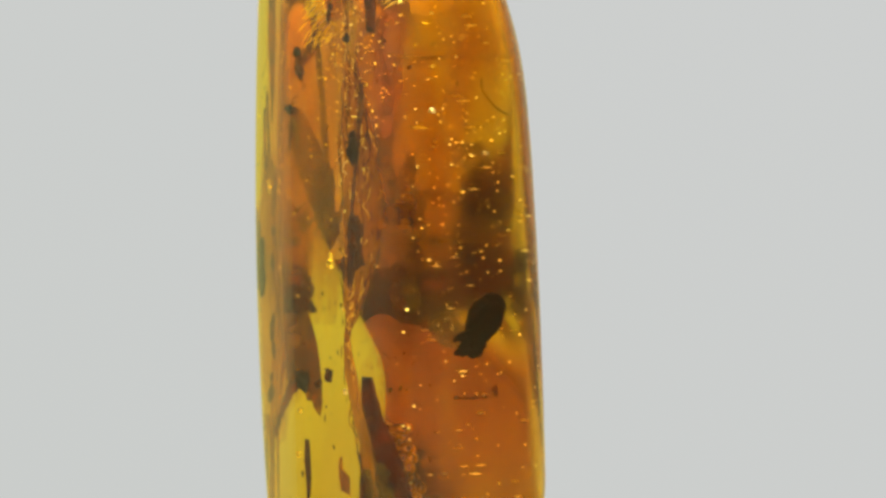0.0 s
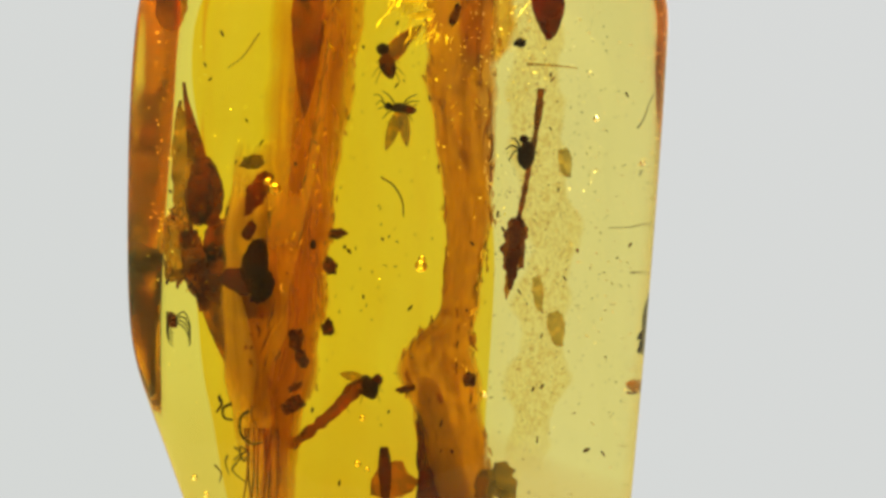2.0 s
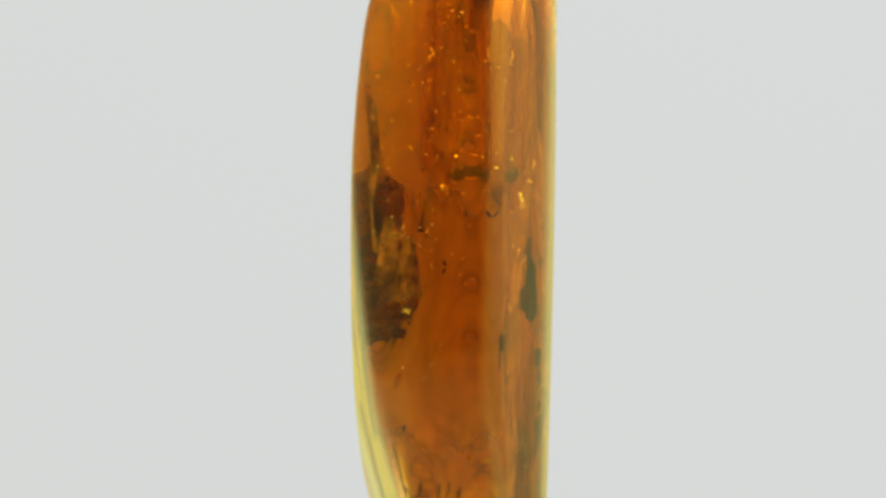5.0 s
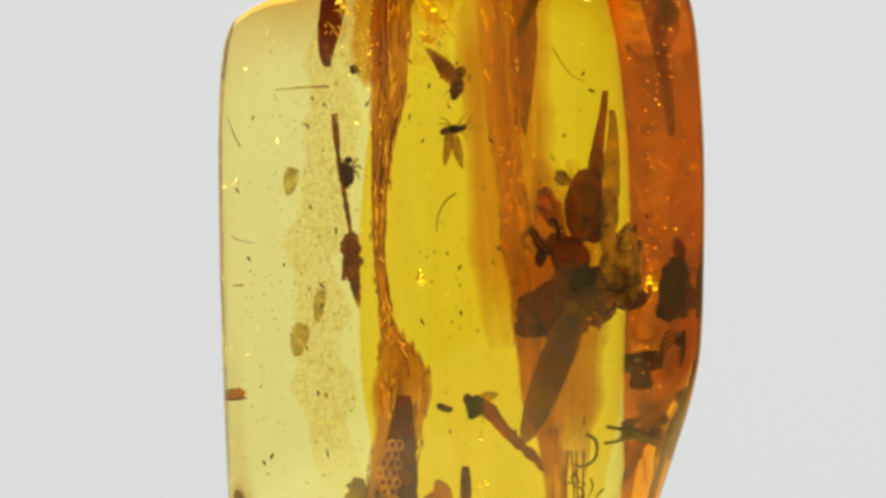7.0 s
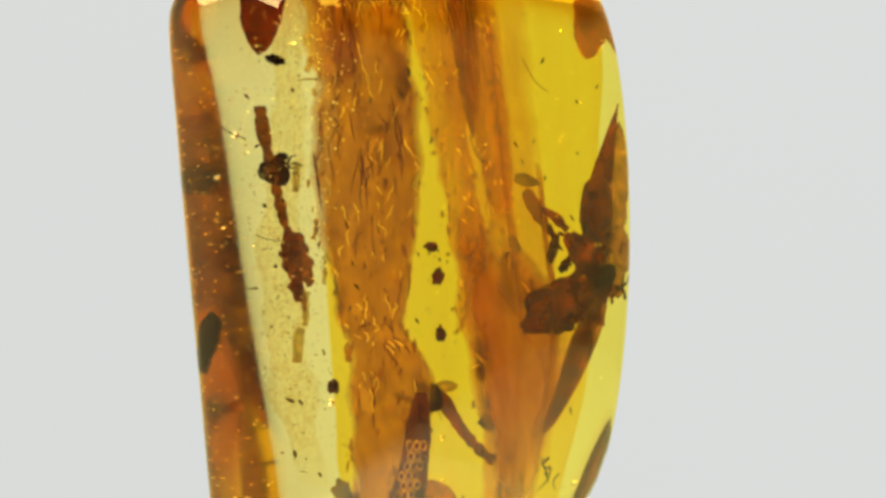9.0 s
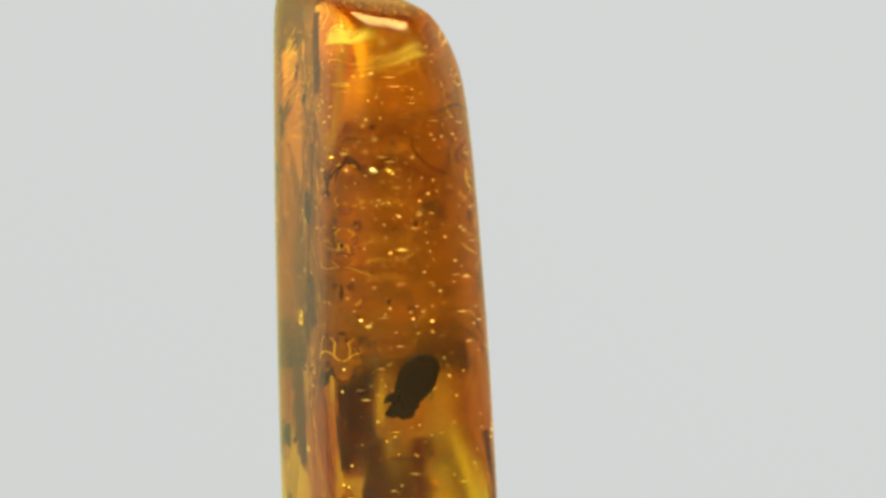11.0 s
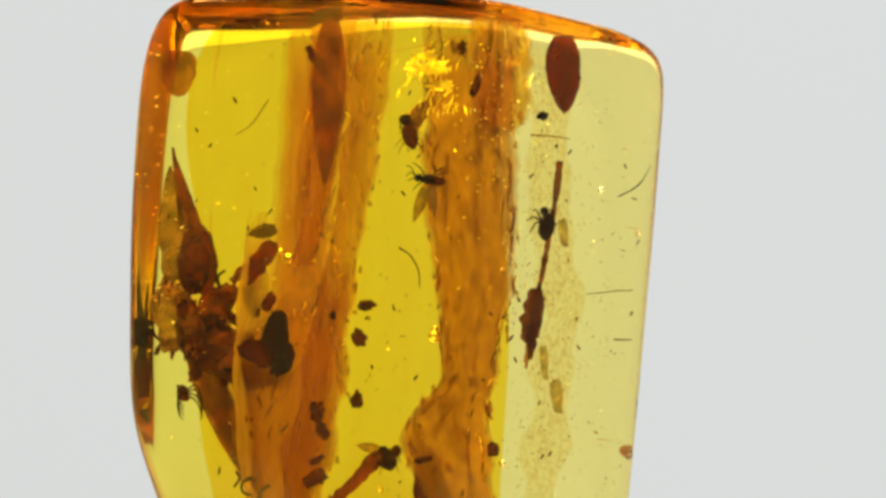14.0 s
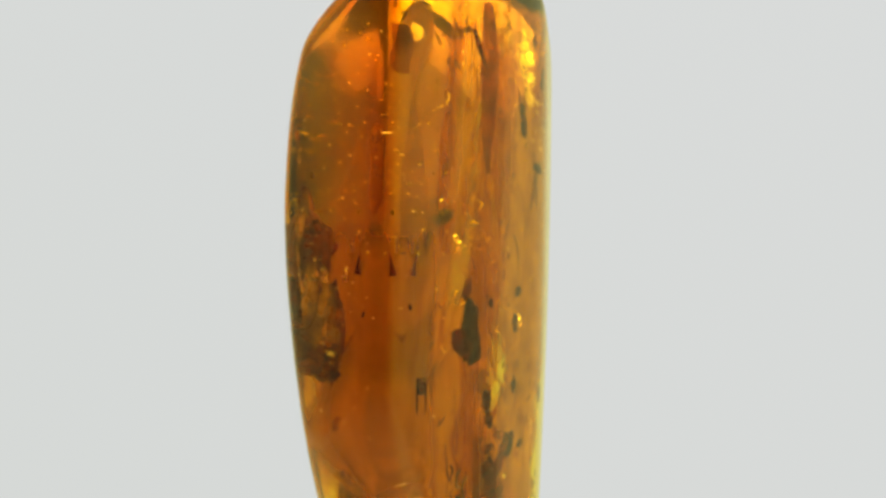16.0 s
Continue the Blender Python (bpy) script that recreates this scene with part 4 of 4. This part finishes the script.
crack_fan("crack", (-15, -140, 262), 70, 70, 2, (-0.40, -0.45, 0.75))
def crack_sheet(at, normal, wide, tall, seed):
    """One larger smooth crack face, gently rippled."""
    w = Vector(normal).normalized()
    u = w.cross(Vector((0, 0, 1))).normalized()
    v = w.cross(u)
    verts, faces, m = [], [], 14
    for i in range(m + 1):
        for k in range(m + 1):
            a, b = 2 * i / m - 1, 2 * k / m - 1
            r = 1 + 0.3 * shade((a * 3, b * 3, seed), 1.3)
            verts.append(Vector(at) + u * a * wide * r + v * b * tall * r + w * (7 * a * b + 5 * shade((a * 4, b * 9, seed + 5), 1.5) + 3 * math.sin(9 * b)))
    for i in range(m):
        for k in range(m):
            if math.hypot(2 * i / m - 0.93, 2 * k / m - 0.93) < 0.95 + 0.3 * shade((i, k, seed), 2.2):
                q = i * (m + 1) + k
                faces.append((q, q + 1, q + m + 2, q + m + 1))
    return part("crack", verts, faces, CRACK, None, "bright golden crumpled crack")


crack_sheet((-12, -140, 264), (-0.40, -0.45, 0.75), 36, 20, 3)
crack_sheet((-22, -142, 286), (-0.42, -0.43, 0.76), 22, 12, 14)
crack_sheet((6, -146, 236), (-0.36, -0.45, 0.78), 22, 14, 8)
crack_sheet((158, -60, 290), (-0.62, -0.20, 0.72), 26, 22, 6)
crack_fan("crack", (10, -150, 200), 60, 30, 5, (-0.40, -0.45, 0.75), 0.6)
crack_fan("crack", (150, -60, 285), 70, 26, 7, (-0.60, -0.20, 0.75))
# no crack here: shards added to imitate an orange glow of refracted light
crack_fan("crack", (-376, 20, -222), 30, 40, 11, (-0.2, -0.5, 0.8))
crack_fan("crack", (340, -80, 300), 40, 6, 9, (0.5, -0.2, 0.8), 0.3)


def bubble(p, r):
    part("bubble", *blob_data(p, (0, 0, 1), 2 * r, 2 * r, 2 * r, 0.03, 1, 16, 10), BUBBLE, None, "tiny round air bubble")


def air():
    mat, nt, out = nodes_of("air_in_resin")
    g = n(nt, "ShaderNodeBsdfGlass", Roughness=0.0, IOR=0.66)
    nt.links.new(g.outputs[0], out.inputs[0])
    return mat


BUBBLE = air()
for p, r in (((3, -113, -192), 10), ((4, -112, -180), 6), ((-92, -130, -452), 5), ((-100, -130, -530), 5.5), ((-84, -128, -540), 4), ((-240, -100, -60), 10),
             ((-252, -98, -48), 7), ((-360, -60, -590), 5), ((-380, -40, -560), 5), ((110, -170, -410), 6), ((300, -110, 60), 5), ((362, -60, -12), 5)):
    bubble(p, r)

tagged(part("bright_flecks", *shards(260, (330, -70, -60), (60, 60, 260), 1.7, (0.5, 0.5), 3, within), FLECK, None, "scattered glittering crack flecks", smooth=False), kind="stuff")
tagged(part("bright_flecks", *shards(170, (-300, -40, 60), (150, 60, 260), 1.7, (0.5, 0.5), 4, within), FLECK, None, "scattered glittering crack flecks", smooth=False), kind="stuff")
tagged(part("bright_flecks", *shards(320, (130, -150, 180), (60, 40, 130), 2.2, (0.6, 0.6), 5, within), CRACK, None, "scattered glittering crack flecks", smooth=False), kind="stuff")
tagged(part("dust", *shards(420, (240, -80, -150), (80, 60, 280), 1.8, (1.5, 1.5), 6, within), OLIVE, None, "fine olive dust and plant crumbs", smooth=False), kind="stuff")
tagged(part("dust", *shards(260, (-60, -60, -150), (170, 70, 300), 2.4, (1.5, 1.5), 7, within), OLIVE, None, "fine olive dust and plant crumbs", smooth=False), kind="stuff")
tagged(part("dust", *shards(420, (195, -95, -120), (46, 44, 220), 1.8, (1.5, 1.5), 8, within), RUST, None, "fine brown dust and plant crumbs", smooth=False), kind="stuff")


def crumbs():
    rnd = random.Random(77)
    made = 0
    while made < 70:
        p = Vector((rnd.uniform(-440, 370), rnd.uniform(-200, 80), rnd.uniform(-600, 240)))
        if not within(p, 20):
            continue
        blob("crumb", p, (rnd.uniform(-1, 1), rnd.uniform(-0.3, 0.3), 1), rnd.uniform(7, 15), rnd.uniform(3, 6), rnd.uniform(3, 6), rnd.choice((OLIVE, OLIVE, DARK)), None,
             "small crumb of plant matter", lump=0.5, segs=8, rings=6)
        made += 1


crumbs()


def end_glints(count, seed, low, high, lengths, widths):
    """Tiny crack faces close under the worn end, most of them lying level."""
    rnd = random.Random(seed)
    chunks = []
    for _ in range(count):
        z = rnd.uniform(-690, 290)
        ring = section(z)
        a = np.degrees(np.arctan2(ring[:, 1] - CORE_Y, ring[:, 0] - CORE_X))
        o = np.argsort(a)
        b = rnd.uniform(low, high)
        out = Vector((math.cos(radians(b)), math.sin(radians(b)), 0))
        p = Vector((np.interp(b, a[o], ring[o, 0]), np.interp(b, a[o], ring[o, 1]), z)) - out * rnd.uniform(7, 20)
        if z > top_of(p.x) - 45:
            continue
        w = (out + Vector((rnd.gauss(0, 0.25), rnd.gauss(0, 0.25), rnd.gauss(0.75, 0.3)))).normalized()
        u = w.cross(Vector((0, 0, 1))).normalized()
        v = w.cross(u)
        h, t = rnd.uniform(*lengths) / 2, rnd.uniform(*widths) / 2
        chunks.append(([p - u * h, p + v * t, p + u * h, p - v * t, p + w * 0.3], [(0, 1, 4), (1, 2, 4), (2, 3, 4), (3, 0, 4)]))
    return join(chunks)


tagged(part("bright_flecks", *end_glints(120, 21, -18, 24, (3, 8), (2.5, 6)), FLECK, None, "scattered glittering crack flecks", smooth=False), kind="stuff")
tagged(part("bright_flecks", *end_glints(80, 24, -14, 24, (8, 26), (1.2, 2.6)), FLECK, None, "scattered level glittering cracks", smooth=False), kind="stuff")
tagged(part("bright_flecks", *shards(60, (-440, 0, 40), (14, 40, 240), 2.0, (0.5, 0.5), 22, within), FLECK, None, "scattered glittering crack flecks", smooth=False), kind="stuff")


# ---------------------------------------------------------------- what turns
SPIN = 360 / 11.47       # degrees a second


def motions():
    rows = [(i * 0.5, pose(0, 0, 0, 0, 0, SPIN * (i * 0.5 - 2.05))) for i in range(33)]
    walk(stone, rows)
    walk(plate, rows)


motions()
